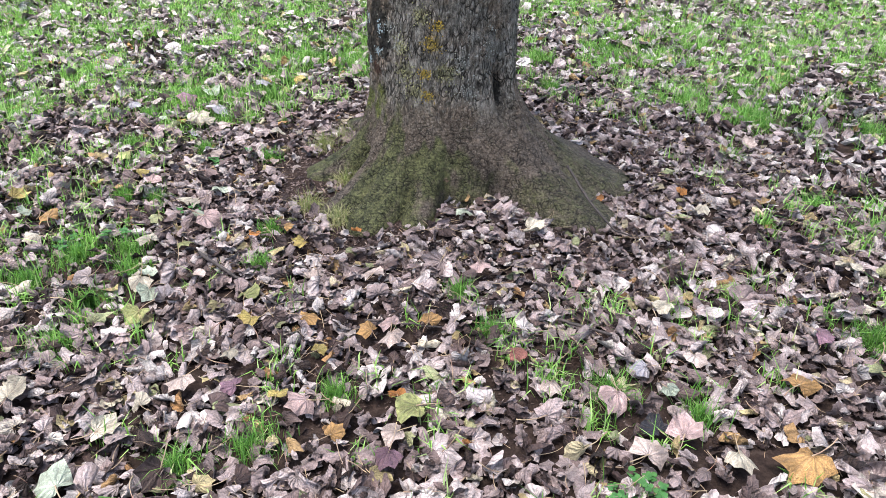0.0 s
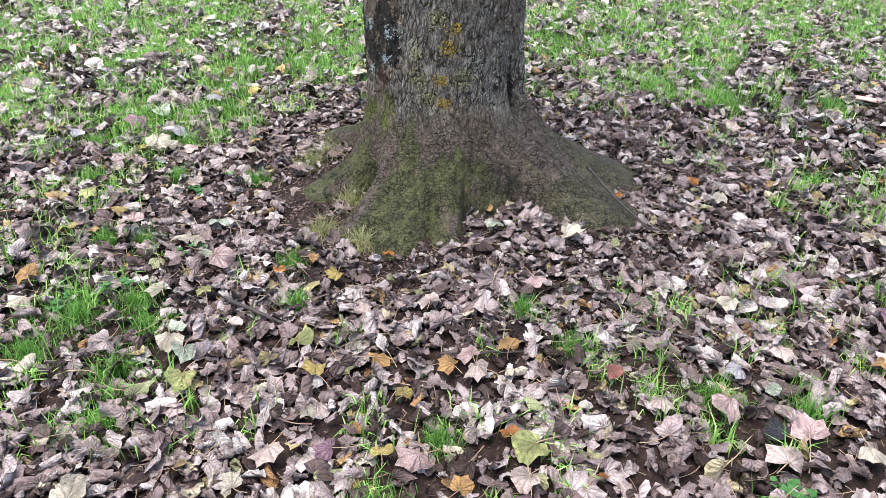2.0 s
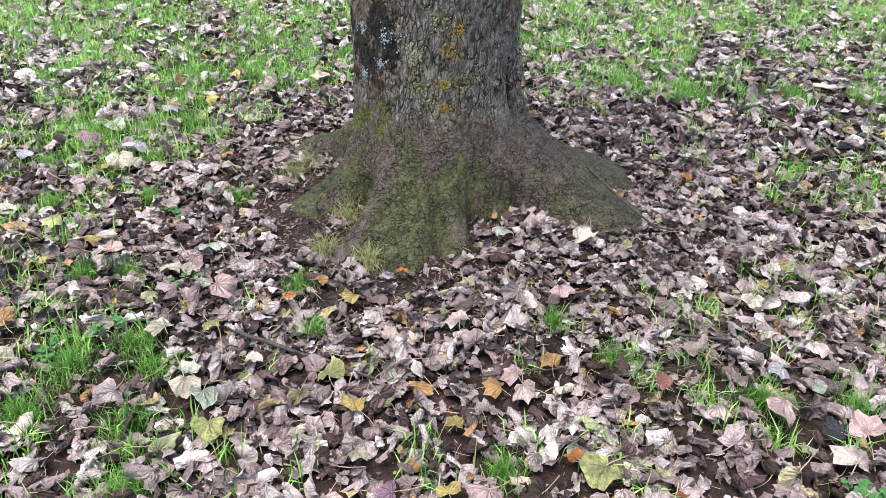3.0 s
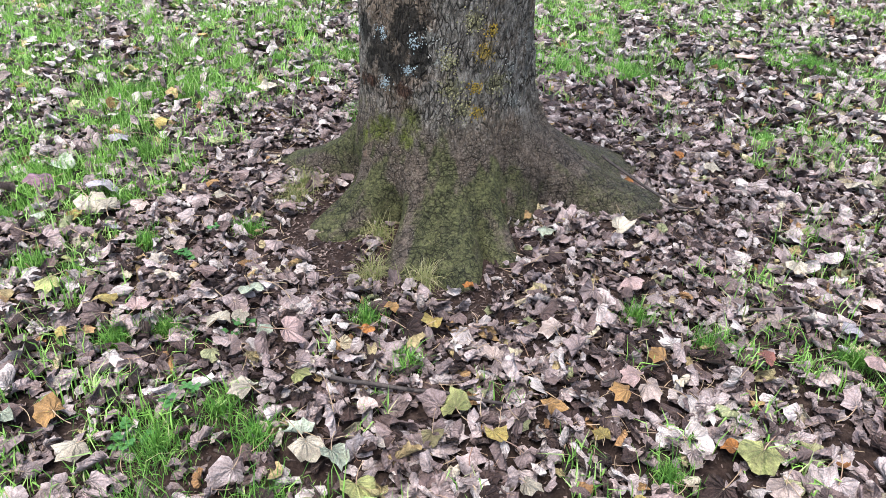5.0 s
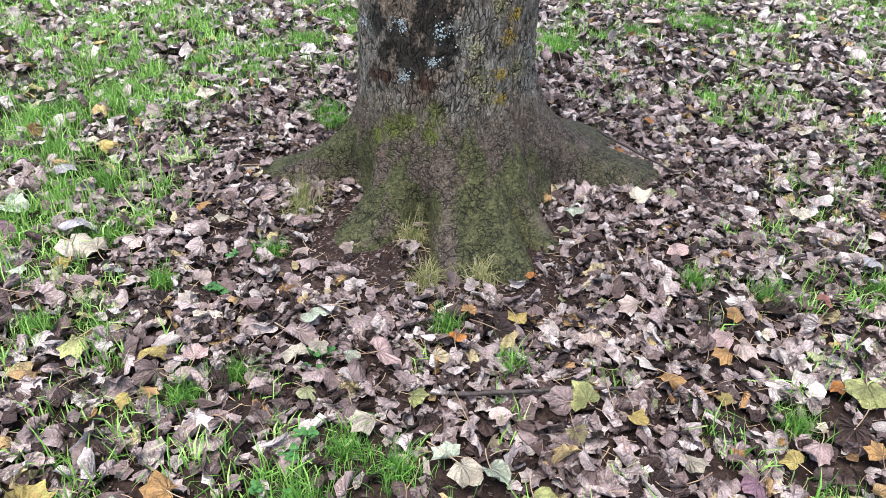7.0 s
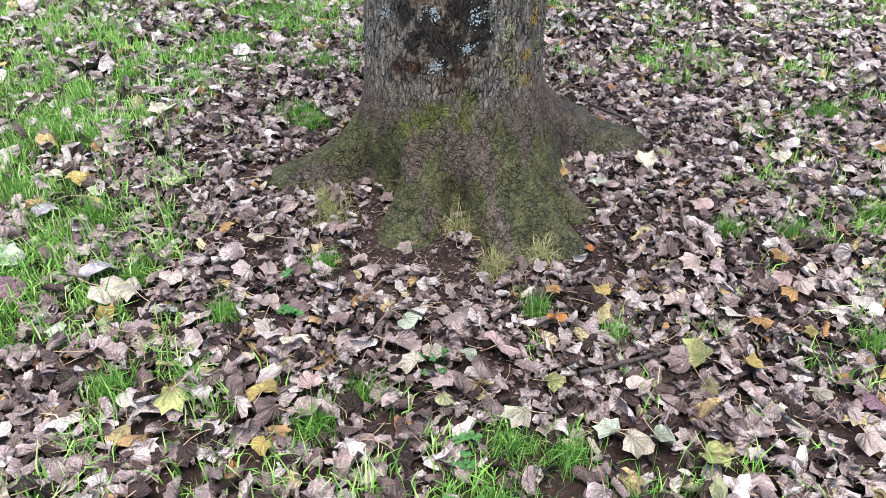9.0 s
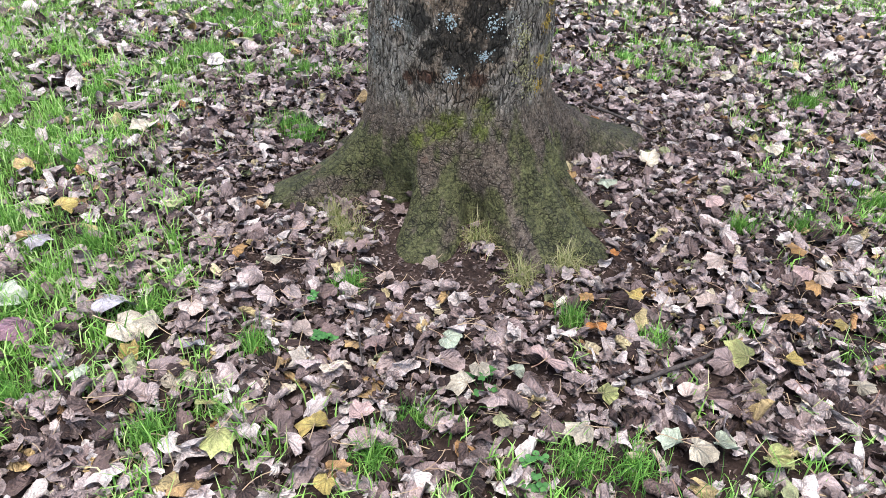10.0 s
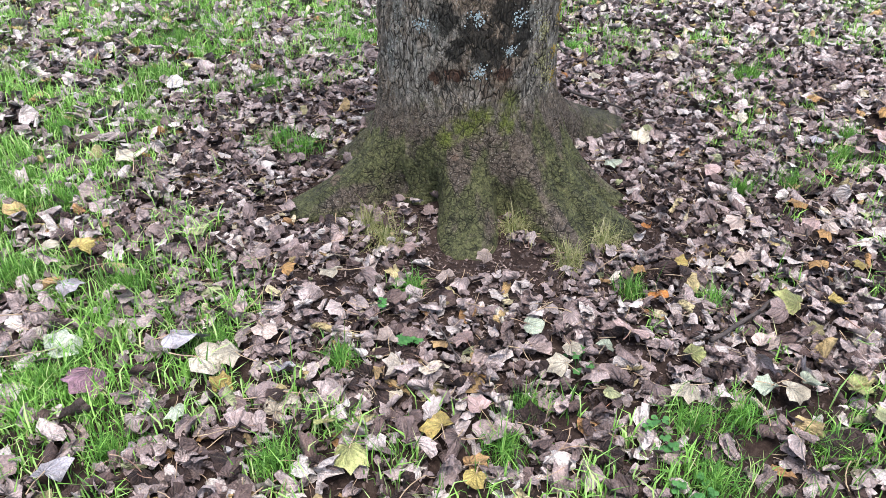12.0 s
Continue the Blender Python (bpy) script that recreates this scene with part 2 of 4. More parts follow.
    n.bump(n.math("SUBTRACT", h, n.math("MULTIPLY", crack, 1.1)), 1.0, 0.045)
    return n.finish(c, n.span(mid, 0.3, 0.7, 0.6, 0.9), 0.18)


mat_bark = bark_material()


def plain(name, a, b, scale, rough=0.7):
    n = Nodes(name)
    p = n.coords("Object")
    v = n.noise(p, scale, 5, 0.65)
    n.bump(v, 0.6, 0.004)
    return n.finish(n.mix(n.span(v, 0.3, 0.7), a, b), rough)


mat_twig = plain("twig_bark", (0.018, 0.014, 0.013), (0.06, 0.047, 0.042), 90)
mat_limb = plain("limb_bark", (0.06, 0.05, 0.042), (0.19, 0.17, 0.145), 22)
mat_strip = plain("bark_strip", (0.32, 0.20, 0.16), (0.52, 0.36, 0.30), 40)
mat_lichen = {
    "blue": plain("lichen_blue_grey", (0.20, 0.26, 0.275), (0.36, 0.42, 0.43), 160, 0.85),
    "yellow": plain("lichen_yellow", (0.22, 0.15, 0.02), (0.42, 0.29, 0.05), 160, 0.85),
    "pale": plain("lichen_olive", (0.20, 0.19, 0.08), (0.36, 0.34, 0.19), 160, 0.85),
    "grey": plain("lichen_grey", (0.22, 0.22, 0.19), (0.38, 0.38, 0.34), 160, 0.85),
}


# ---------------------------------------------------------------- shapes of the place
def hashed(ix, iy, iz, seed):
    h = (ix * 374761393 + iy * 668265263 + iz * 2147483647 + seed * 974711) & 0xFFFFFFFF
    h = ((h ^ (h >> 13)) * 1274126177) & 0xFFFFFFFF
    return ((h ^ (h >> 16)) & 0xFFFFFF) / float(0xFFFFFF)


def vnoise(x, y, z=0.0, seed=0):
    """Smooth value noise from 0 to 1 on arrays."""
    x, y, z = np.broadcast_arrays(np.asarray(x, float), np.asarray(y, float), np.asarray(z, float))
    fx, fy, fz = np.floor(x), np.floor(y), np.floor(z)
    u, v, w = x - fx, y - fy, z - fz
    u, v, w = u * u * (3 - 2 * u), v * v * (3 - 2 * v), w * w * (3 - 2 * w)
    ix, iy, iz = fx.astype(np.int64), fy.astype(np.int64), fz.astype(np.int64)
    total = 0.0
    for a in (0, 1):
        for b in (0, 1):
            for c in (0, 1):
                total = total + hashed(ix + a, iy + b, iz + c, seed) * np.where(a, u, 1 - u) * np.where(b, v, 1 - v) * np.where(c, w, 1 - w)
    return total


def step(x, a, b):
    t = np.clip((x - a) / (b - a), 0, 1)
    return t * t * (3 - 2 * t)


TREE = (0.256, 3.301)   # axis of the trunk
FOOT = (0.280, 3.280)   # middle of the root plate


def ground_z(x, y):
    d = np.hypot(x - FOOT[0], y - FOOT[1])
    z = -0.086 + 0.05 * np.exp(-(d / 0.95) ** 2)
    near = np.exp(-(d / 9.0) ** 2)
    return z + near * (0.022 * (vnoise(x * 2.3, y * 2.3, 0, 5) - 0.5) + 0.012 * (vnoise(x * 9, y * 9, 0, 6) - 0.5)) + (1 - near) * 0.25 * (vnoise(x * 0.05, y * 0.05, 0, 7) - 0.5)


# roots: direction in degrees, reach in metres, half width in degrees
ROOTS = [(-46, 0.91, 18), (-17, 0.89, 21), (9, 0.76, 14), (47, 0.70, 17), (86, 0.57, 14), (127, 0.78, 14),
         (-175, 0.68, 13), (-141, 0.74, 11), (-124, 0.77, 13), (-106, 0.67, 9), (-157, 0.42, 7), (152, 0.40, 10), (-79, 0.46, 22)]
CORE = 0.335


def root_reach(deg, wide=1.0, power=3.4):
    total = np.zeros_like(deg)
    for a, reach, w in ROOTS:
        d = (deg - a + 180) % 360 - 180
        total = total + ((reach - CORE) * np.exp(-np.abs(d / (w * wide)) ** power)) ** 5
    return CORE + total ** 0.2


def trunk_radius(deg, z):
    """Radius of the bark round the axis, by direction and height."""
    tall = 0.43 + 0.13 * np.exp(-(((deg + 42 + 180) % 360 - 180) / 48.0) ** 2)
    zz = np.clip((z + 0.05) / tall, 0, 1)
    flare = (1 - zz) ** 2.8
    rad = np.radians(deg)
    cx, cy = np.cos(rad), np.sin(rad)
    wander = 2 * (vnoise(cx * 3 + 7, cy * 3 + 7, z * 6, 11) - 0.5) * (1 - zz)
    turn = deg + wander * 2
    merge = step(z, 0.0, 0.21)
    bulk = ((root_reach(turn) - CORE) * (1 - merge) + (root_reach(turn, 1.5, 2.0) - CORE) * 0.93 * merge) * flare
    skirt = 0.022 * step(z, 0.45, 0.15) * step(z, -0.06, 0.2)
    fold = ((deg + 47 + 180) % 360 - 180) / 4.5
    hollow = 0.045 * np.exp(-fold ** 2) * step(z, 0.24, 0.33) * step(z, 0.62, 0.45)
    rib = 0.03 * np.exp(-(fold - 2.3) ** 2) * step(z, 0.2, 0.33) * step(z, 0.7, 0.45)
    r = CORE - 0.006 * z + bulk + skirt - hollow + rib
    lumps = 0.016 * (vnoise(cx * 4, cy * 4, z * 5, 12) - 0.5) + 0.011 * (vnoise(cx * 11, cy * 11, z * 9, 13) - 0.5)
    fine = 0.010 * (vnoise(cx * 34, cy * 34, z * 26, 14) - 0.5) + 0.0035 * (vnoise(cx * 90, cy * 90, z * 60, 15) - 0.5)
    flutes = 0.005 * np.sin(rad * 17 + 3 * vnoise(cx * 2, cy * 2, z * 3, 16)) * (1 - zz) ** 1.5 * step(bulk, 0.0, 0.12)
    flutes = flutes + 0.0035 * np.sin(rad * 53 + 9 * vnoise(cx * 5, cy * 5, z * 7, 17)) * step(bulk, 0.02, 0.1)
    return r + lumps * (0.6 + bulk * 1.6) + fine + flutes


def trunk_point(deg, z):
    r = trunk_radius(deg, z)
    k = step(z, 0.0, 0.45)
    cx = FOOT[0] + (TREE[0] - FOOT[0]) * k
    cy = FOOT[1] + (TREE[1] - FOOT[1]) * k
    return np.stack([cx + r * np.cos(np.radians(deg)), cy + r * np.sin(np.radians(deg)), np.broadcast_to(z, r.shape)], -1)


def outside_roots(x, y, gap=0.0):
    d = np.hypot(x - FOOT[0], y - FOOT[1])
    deg = np.degrees(np.arctan2(y - FOOT[1], x - FOOT[0]))
    return d > root_reach(deg) + gap


# ---------------------------------------------------------------- mesh helpers
def tri_mesh(name, verts, faces, mats, slots=None, attrs=(), smooth=True, flat=None):
    me = bpy.data.meshes.new(name)
    verts, faces = np.asarray(verts, np.float32), np.asarray(faces, np.int32)
    k = faces.shape[1]
    me.vertices.add(len(verts))
    me.vertices.foreach_set("co", verts.ravel())
    me.loops.add(faces.size)
    me.loops.foreach_set("vertex_index", faces.ravel())
    me.polygons.add(len(faces))
    me.polygons.foreach_set("loop_start", np.arange(0, faces.size, k, dtype=np.int32))
    if slots is not None:
        me.polygons.foreach_set("material_index", np.asarray(slots, np.int32))
    me.polygons.foreach_set("use_smooth", np.full(len(faces), smooth, dtype=bool))
    for key, values in attrs:
        me.attributes.new(key, "FLOAT", "POINT").data.foreach_set("value", np.asarray(values, np.float32))
    if flat is not None:
        me.attributes.new("blade_xy", "FLOAT_VECTOR", "POINT").data.foreach_set("vector", np.asarray(flat, np.float32).ravel())
    for m in mats:
        me.materials.append(m)
    me.update(calc_edges=True)
    return me


def part(name, me, parent, label=""):
    ob = new(name, me)
    ob.parent = parent
    return tagged(ob, label=label)


def tube(points, radii, sides=8, cap=True):
    """Vertices and triangles of a bent, tapered tube."""
    pts = [Vector(p) for p in points]
    verts, faces = [], []
    for i, p in enumerate(pts):
        way = (pts[min(i + 1, len(pts) - 1)] - pts[max(i - 1, 0)]).normalized()
        side = way.cross(Vector((0.31, 0.17, 0.93))).normalized()
        up = side.cross(way)
        for j in range(sides):
            a = 2 * math.pi * j / sides
            verts.append(p + (side * math.cos(a) + up * math.sin(a)) * radii[i])
    for i in range(len(pts) - 1):
        for j in range(sides):
            a, b = i * sides + j, i * sides + (j + 1) % sides
            faces += [(a, b, b + sides), (a, b + sides, a + sides)]
    if cap:
        for base, flip in ((0, True), ((len(pts) - 1) * sides, False)):
            for j in range(1, sides - 1):
                f = (base, base + j, base + j + 1)
                faces.append(f[::-1] if flip else f)
    return [tuple(v) for v in verts], faces


def spin(yaw, tilt, way, flip):
    """Rotation matrices for many leaves at once."""
    c, s = np.cos(yaw), np.sin(yaw)
    o, i = np.zeros_like(yaw), np.ones_like(yaw)
    rz = np.stack([np.stack([c, -s, o], -1), np.stack([s, c, o], -1), np.stack([o, o, i], -1)], -2)
    fl = np.stack([np.stack([flip, o, o], -1), np.stack([o, i, o], -1), np.stack([o, o, flip], -1)], -2)
    ax, ay = np.cos(way), np.sin(way)
    ct, st = np.cos(tilt), np.sin(tilt)
    v = 1 - ct
    rt = np.stack([np.stack([ct + ax * ax * v, ax * ay * v, ay * st], -1), np.stack([ax * ay * v, ct + ay * ay * v, -ax * st], -1), np.stack([-ay * st, ax * st, ct], -1)], -2)
    return rt @ rz @ fl


# ---------------------------------------------------------------- ground
def build_ground():
    g = np.linspace(-1, 1, 241)
    warp = 5.5 * g + 400 * np.abs(g) ** 9 * np.sign(g)
    X, Y = np.meshgrid(warp + 0.3, warp + 3.4, indexing="ij")
    Z = ground_z(X, Y)
    k = len(g)
    i = np.arange(k * k).reshape(k, k)
    quads = np.stack([i[:-1, :-1], i[1:, :-1], i[1:, 1:], i[:-1, 1:]], -1).reshape(-1, 4)
    d = np.hypot(X - FOOT[0], Y - FOOT[1])
    turf = np.maximum(step(d, 3.6, 5.6), 0.55 * lawn(X, Y) * step(d, 1.6, 3.0))
    me = tri_mesh("ground", np.stack([X, Y, Z], -1).reshape(-1, 3), quads, [mat_soil], attrs=[("turf", turf.ravel())])
    tagged(new("ground", me), "dark brown soil and turf strewn with autumn leaves", "ground", kind="structure")


def lawn(x, y):
    """How grassy the ground is, 0 to 1."""
    w = 0.93 * step(y - 0.5 * x, 3.0, 5.5)
    w = np.maximum(w, 0.82 * step(y, 3.3, 4.6) * step(x, 0.3, 1.0))
    w = np.maximum(w, 0.27 * step(-x, 0.7, 1.6))
    w = np.maximum(w, 0.42 * step(x, 2.2, 4.2))
    w = np.maximum(w, 0.13)
    patches = step(vnoise(x * 1.9, y * 1.9, 0, 21) * 0.35 + vnoise(x * 6.5, y * 6.5, 0, 22) * 0.65, 0.38, 0.56)
    d = np.hypot(x - FOOT[0], y - FOOT[1])
    return w * (0.06 + 1.1 * patches) * step(d, 0.85, 1.7)


build_ground()

# ---------------------------------------------------------------- tree
tree = tagged(new("sycamore_tree"), "old sycamore tree with mossy flared roots and lichen-spotted bark", "tree")
tree.location = (TREE[0], TREE[1], 0)


def on_tree(p):
    return np.asarray(p) - np.array([TREE[0], TREE[1], 0])


def patch_mask(deg, z, spots):
    m = np.zeros(deg.shape)
    for a, h, w, t in spots:
        d = ((deg - a + 180) % 360 - 180) * (math.pi / 180 * 0.33)
        m = np.maximum(m, np.exp(-((d / w) ** 2 + ((z - h) / t) ** 2)))
    return m


YELLOW = [(-102, 0.63, 0.05, 0.055), (-105, 0.41, 0.035, 0.03), (-107, 0.50, 0.03, 0.03), (-98, 0.70, 0.03, 0.03)]
PALE = [(-123, 0.50, 0.06, 0.07), (-92, 0.51, 0.09, 0.06), (-115, 0.42, 0.05, 0.05), (-110, 0.74, 0.05, 0.05), (-125, 0.60, 0.04, 0.05)]
GREY = [(-75, 0.42, 0.05, 0.06), (-135, 0.68, 0.05, 0.05), (-130, 0.61, 0.04, 0.04), (-57, 0.62, 0.06, 0.12), (-80, 0.55, 0.05, 0.06),
        (130, 0.49, 0.05, 0.14), (137, 0.65, 0.06, 0.12), (165, 0.62, 0.03, 0.08), (-60, 0.50, 0.05, 0.06)]
BLUE = [(-170, 0.665, 0.035, 0.028), (-146, 0.66, 0.028, 0.03), (-150, 0.56, 0.028, 0.022), (-168, 0.485, 0.026, 0.028), (156, 0.63, 0.025, 0.025)]
# Dark bark patches; the one at -46 paints the fold's shade into the colour.
DARKENED = [(-152, 0.70, 0.10, 0.14), (-143, 0.60, 0.07, 0.12), (-172, 0.62, 0.10, 0.09), (-160, 0.56, 0.12, 0.09), (170, 0.66, 0.08, 0.09), (-46, 0.40, 0.025, 0.10),
       (178, 0.56, 0.05, 0.06)]
RUST = [(177, 0.475, 0.05, 0.03), (-153, 0.48, 0.045, 0.035), (165, 0.46, 0.03, 0.03)]
BRIGHT = [(-175, 0.29, 0.08, 0.05), (-148, 0.37, 0.05, 0.07), (-168, 0.33, 0.08, 0.05), (-152, 0.30, 0.04, 0.06), (172, 0.25, 0.05, 0.05)]
SCAR = [(178, 0.19, 0.02, 0.025), (126, 0.03, 0.03, 0.02), (-95, 0.06, 0.018, 0.015)]


def build_trunk():
    zs = np.concatenate([np.linspace(-0.14, 0.92, 240), np.linspace(0.96, 4.4, 30)])
    count = 640
    degs = np.arange(count) * 360.0 / count - 180
    D, Z = np.meshgrid(degs, zs)
    P = trunk_point(D, Z)
    taper = 1 - 0.22 * step(Z, 0.9, 4.4)
    P[..., 0] = TREE[0] + (P[..., 0] - TREE[0]) * taper
    P[..., 1] = TREE[1] + (P[..., 1] - TREE[1]) * taper
    i = np.arange(D.size).reshape(D.shape)
    j = np.roll(i, -1, axis=1)
    quads = np.stack([i[:-1], j[:-1], j[1:], i[1:]], -1).reshape(-1, 4)
    cx, cy = np.cos(np.radians(D)), np.sin(np.radians(D))
    soft_noise = vnoise(cx * 5, cy * 5, Z * 7, 31)
    moss = step(soft_noise * 0.6 + vnoise(cx * 13, cy * 13, Z * 14, 32) * 0.4 + 0.35 * step(Z, 0.34, 0.02) - 0.2, 0.35, 0.72)
    moss = np.clip(moss * 1.5 + 0.12, 0, 1) * (0.62 + 0.38 * step(np.abs((D - 190 + 180) % 360 - 180), 110, 60)) * step(Z, 0.55, 0.2)
    attrs = [("moss", moss), ("bright_moss", patch_mask(D, Z, BRIGHT)), ("darkened", patch_mask(D, Z, DARKENED)), ("rust", patch_mask(D, Z, RUST)),
             ("grey", np.maximum(patch_mask(D, Z, GREY), 0.75 * patch_mask(D, Z, BLUE))), ("pale", patch_mask(D, Z, PALE)),
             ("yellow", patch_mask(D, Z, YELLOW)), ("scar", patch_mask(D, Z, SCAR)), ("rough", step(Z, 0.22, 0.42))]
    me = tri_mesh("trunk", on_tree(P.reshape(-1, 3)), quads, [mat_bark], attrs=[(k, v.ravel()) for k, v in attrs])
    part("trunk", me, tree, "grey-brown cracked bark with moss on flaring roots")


def build_lichen(kind, spot, seed, count):
    """A crust of small lobed flakes that clings to the bark."""
    rng = np.random.RandomState(seed)
    a, h, w, t = spot
    verts, faces = [], []
    for _ in range(count):
        deg = a + rng.randn() * math.degrees(w / 0.33) * 0.5
        z = h + rng.randn() * t * 0.5
        p = trunk_point(np.array([deg]), np.array([z]))[0]
        out = np.array([math.cos(math.radians(deg)), math.sin(math.radians(deg)), 0.0])
        side = np.array([-out[1], out[0], 0.0])
        up = np.array([0, 0, 1.0])
        r = rng.uniform(0.0014, 0.0042)
        base = len(verts)
        verts.append(on_tree(p + out * 0.0025))
        spin = rng.uniform(0, 6.3)
        for k in range(7):
            q = spin + k * 2 * math.pi / 7
            rr = r * rng.uniform(0.6, 1.2)
            verts.append(on_tree(p + (side * math.cos(q) + up * math.sin(q)) * rr + out * rng.uniform(-0.0012, 0.0016)))
        faces += [(base, base + 1 + k, base + 1 + (k + 1) % 7) for k in range(7)]
    tagged(part("lichen_patch", tri_mesh("lichen", verts, faces, [mat_lichen[kind]]), tree, {"blue": "pale blue-grey lichen", "yellow": "yellow-orange lichen", "pale": "olive-yellow lichen", "grey": "light grey lichen"}[kind]), kind="stuff")


def build_limbs():
    rng = np.random.RandomState(8)
    for k in range(5):
        a = k * 1.257 + rng.uniform(-0.2, 0.2)
        pts, rad = [], []
        for s in np.linspace(0, 1, 9):
            pts.append((math.cos(a + 0.4 * s) * (0.05 + 2.3 * s ** 1.3), math.sin(a + 0.4 * s) * (0.05 + 2.3 * s ** 1.3), 4.05 + 3.6 * s))
            rad.append(0.15 * (1 - s) ** 0.8 + 0.015)
        v, f = tube(pts, rad, 12)
        limb = part("limb", tri_mesh("limb", v, f, [mat_limb]), tree)
        for b in range(3):
            s0 = pts[3 + 2 * b]
            c = a + rng.uniform(-1.2, 1.2)
            q = [(s0[0] + math.cos(c) * 1.1 * u, s0[1] + math.sin(c) * 1.1 * u, s0[2] + 0.9 * u - 0.1 * u * u) for u in np.linspace(0, 1, 6)]
            v, f = tube(q, [0.045 * (1 - u) + 0.006 for u in np.linspace(0, 1, 6)], 8)
            part("branch", tri_mesh("branch", v, f, [mat_limb]), limb)


def build_crown():
    """The thin autumn crown high over the ground; unseen, added to dim light below."""
    rng = np.random.RandomState(9)
    n = 450
    a, q = rng.uniform(0, 6.283, n), rng.rand(n) ** 0.5
    h = rng.uniform(-1, 1, n)
    clump = 0.35 * rng.randn(n)
    r = 3.4 * q * np.sqrt(1 - 0.8 * h * h) + clump
    x, y, z = np.cos(a) * r, np.sin(a) * r, 6.4 + 1.9 * h + 0.3 * rng.randn(n)
    leaf = np.array([[0, -0.5, 0], [0.45, -0.1, 0.08], [0.28, 0.3, 0.02], [0, 0.6, -0.08], [-0.28, 0.3, 0.02], [-0.45, -0.1, 0.08]])
    rot = spin(rng.uniform(0, 6.283, n), np.abs(rng.randn(n)) * 0.6, rng.uniform(0, 6.283, n), np.ones(n))
    V = np.einsum("nij,vj->nvi", rot, leaf) * rng.uniform(0.11, 0.19, n)[:, None, None] + np.stack([x, y, z], -1)[:, None, :]
    f = np.array([[0, 1, 5], [1, 2, 5], [2, 4, 5], [2, 3, 4]])
    F = (f[None] + (np.arange(n) * 6)[:, None, None]).reshape(-1, 3)
    tagged(part("crown", tri_mesh("crown", V.reshape(-1, 3), F, [mat_crown]), tree, "thin yellowing autumn foliage, added out of view to shade the ground"), kind="stuff")


build_trunk()
for i, s in enumerate(YELLOW):
    build_lichen("yellow", s, 100 + i, 60)
for i, s in enumerate(BLUE):
    build_lichen("blue", s, 200 + i, 60)
for i, s in enumerate(PALE):
    build_lichen("pale", s, 300 + i, 70)
for i, s in enumerate(GREY[:7]):
    build_lichen("grey", s, 400 + i, 40)
build_limbs()
build_crown()

# ---------------------------------------------------------------- leaves
HALF = [(0, 1.0), (16, 0.80), (30, 0.76), (47, 0.94), (70, 0.69), (97, 0.75), (118, 0.50), (140, 0.33), (168, 0.12)]
HALF_FAR = [(0, 1.0), (24, 0.79), (48, 0.92), (85, 0.66), (140, 0.30)]


def roll(u, z, even, edge):
    """Bends a sheet along u; edge makes its rims curl more than its middle."""
    s = np.linspace(-1.5, 1.5, 181)
    a = even * s + edge * s * np.abs(s)
    h = s[1] - s[0]
    px, pz = np.cumsum(np.cos(a)) * h, np.cumsum(np.sin(a)) * h
    px, pz = px - px[90], pz - pz[90]
    t = np.interp(u, s, a)
    return np.interp(u, s, px) - z * np.sin(t), np.interp(u, s, pz) + z * np.cos(t)


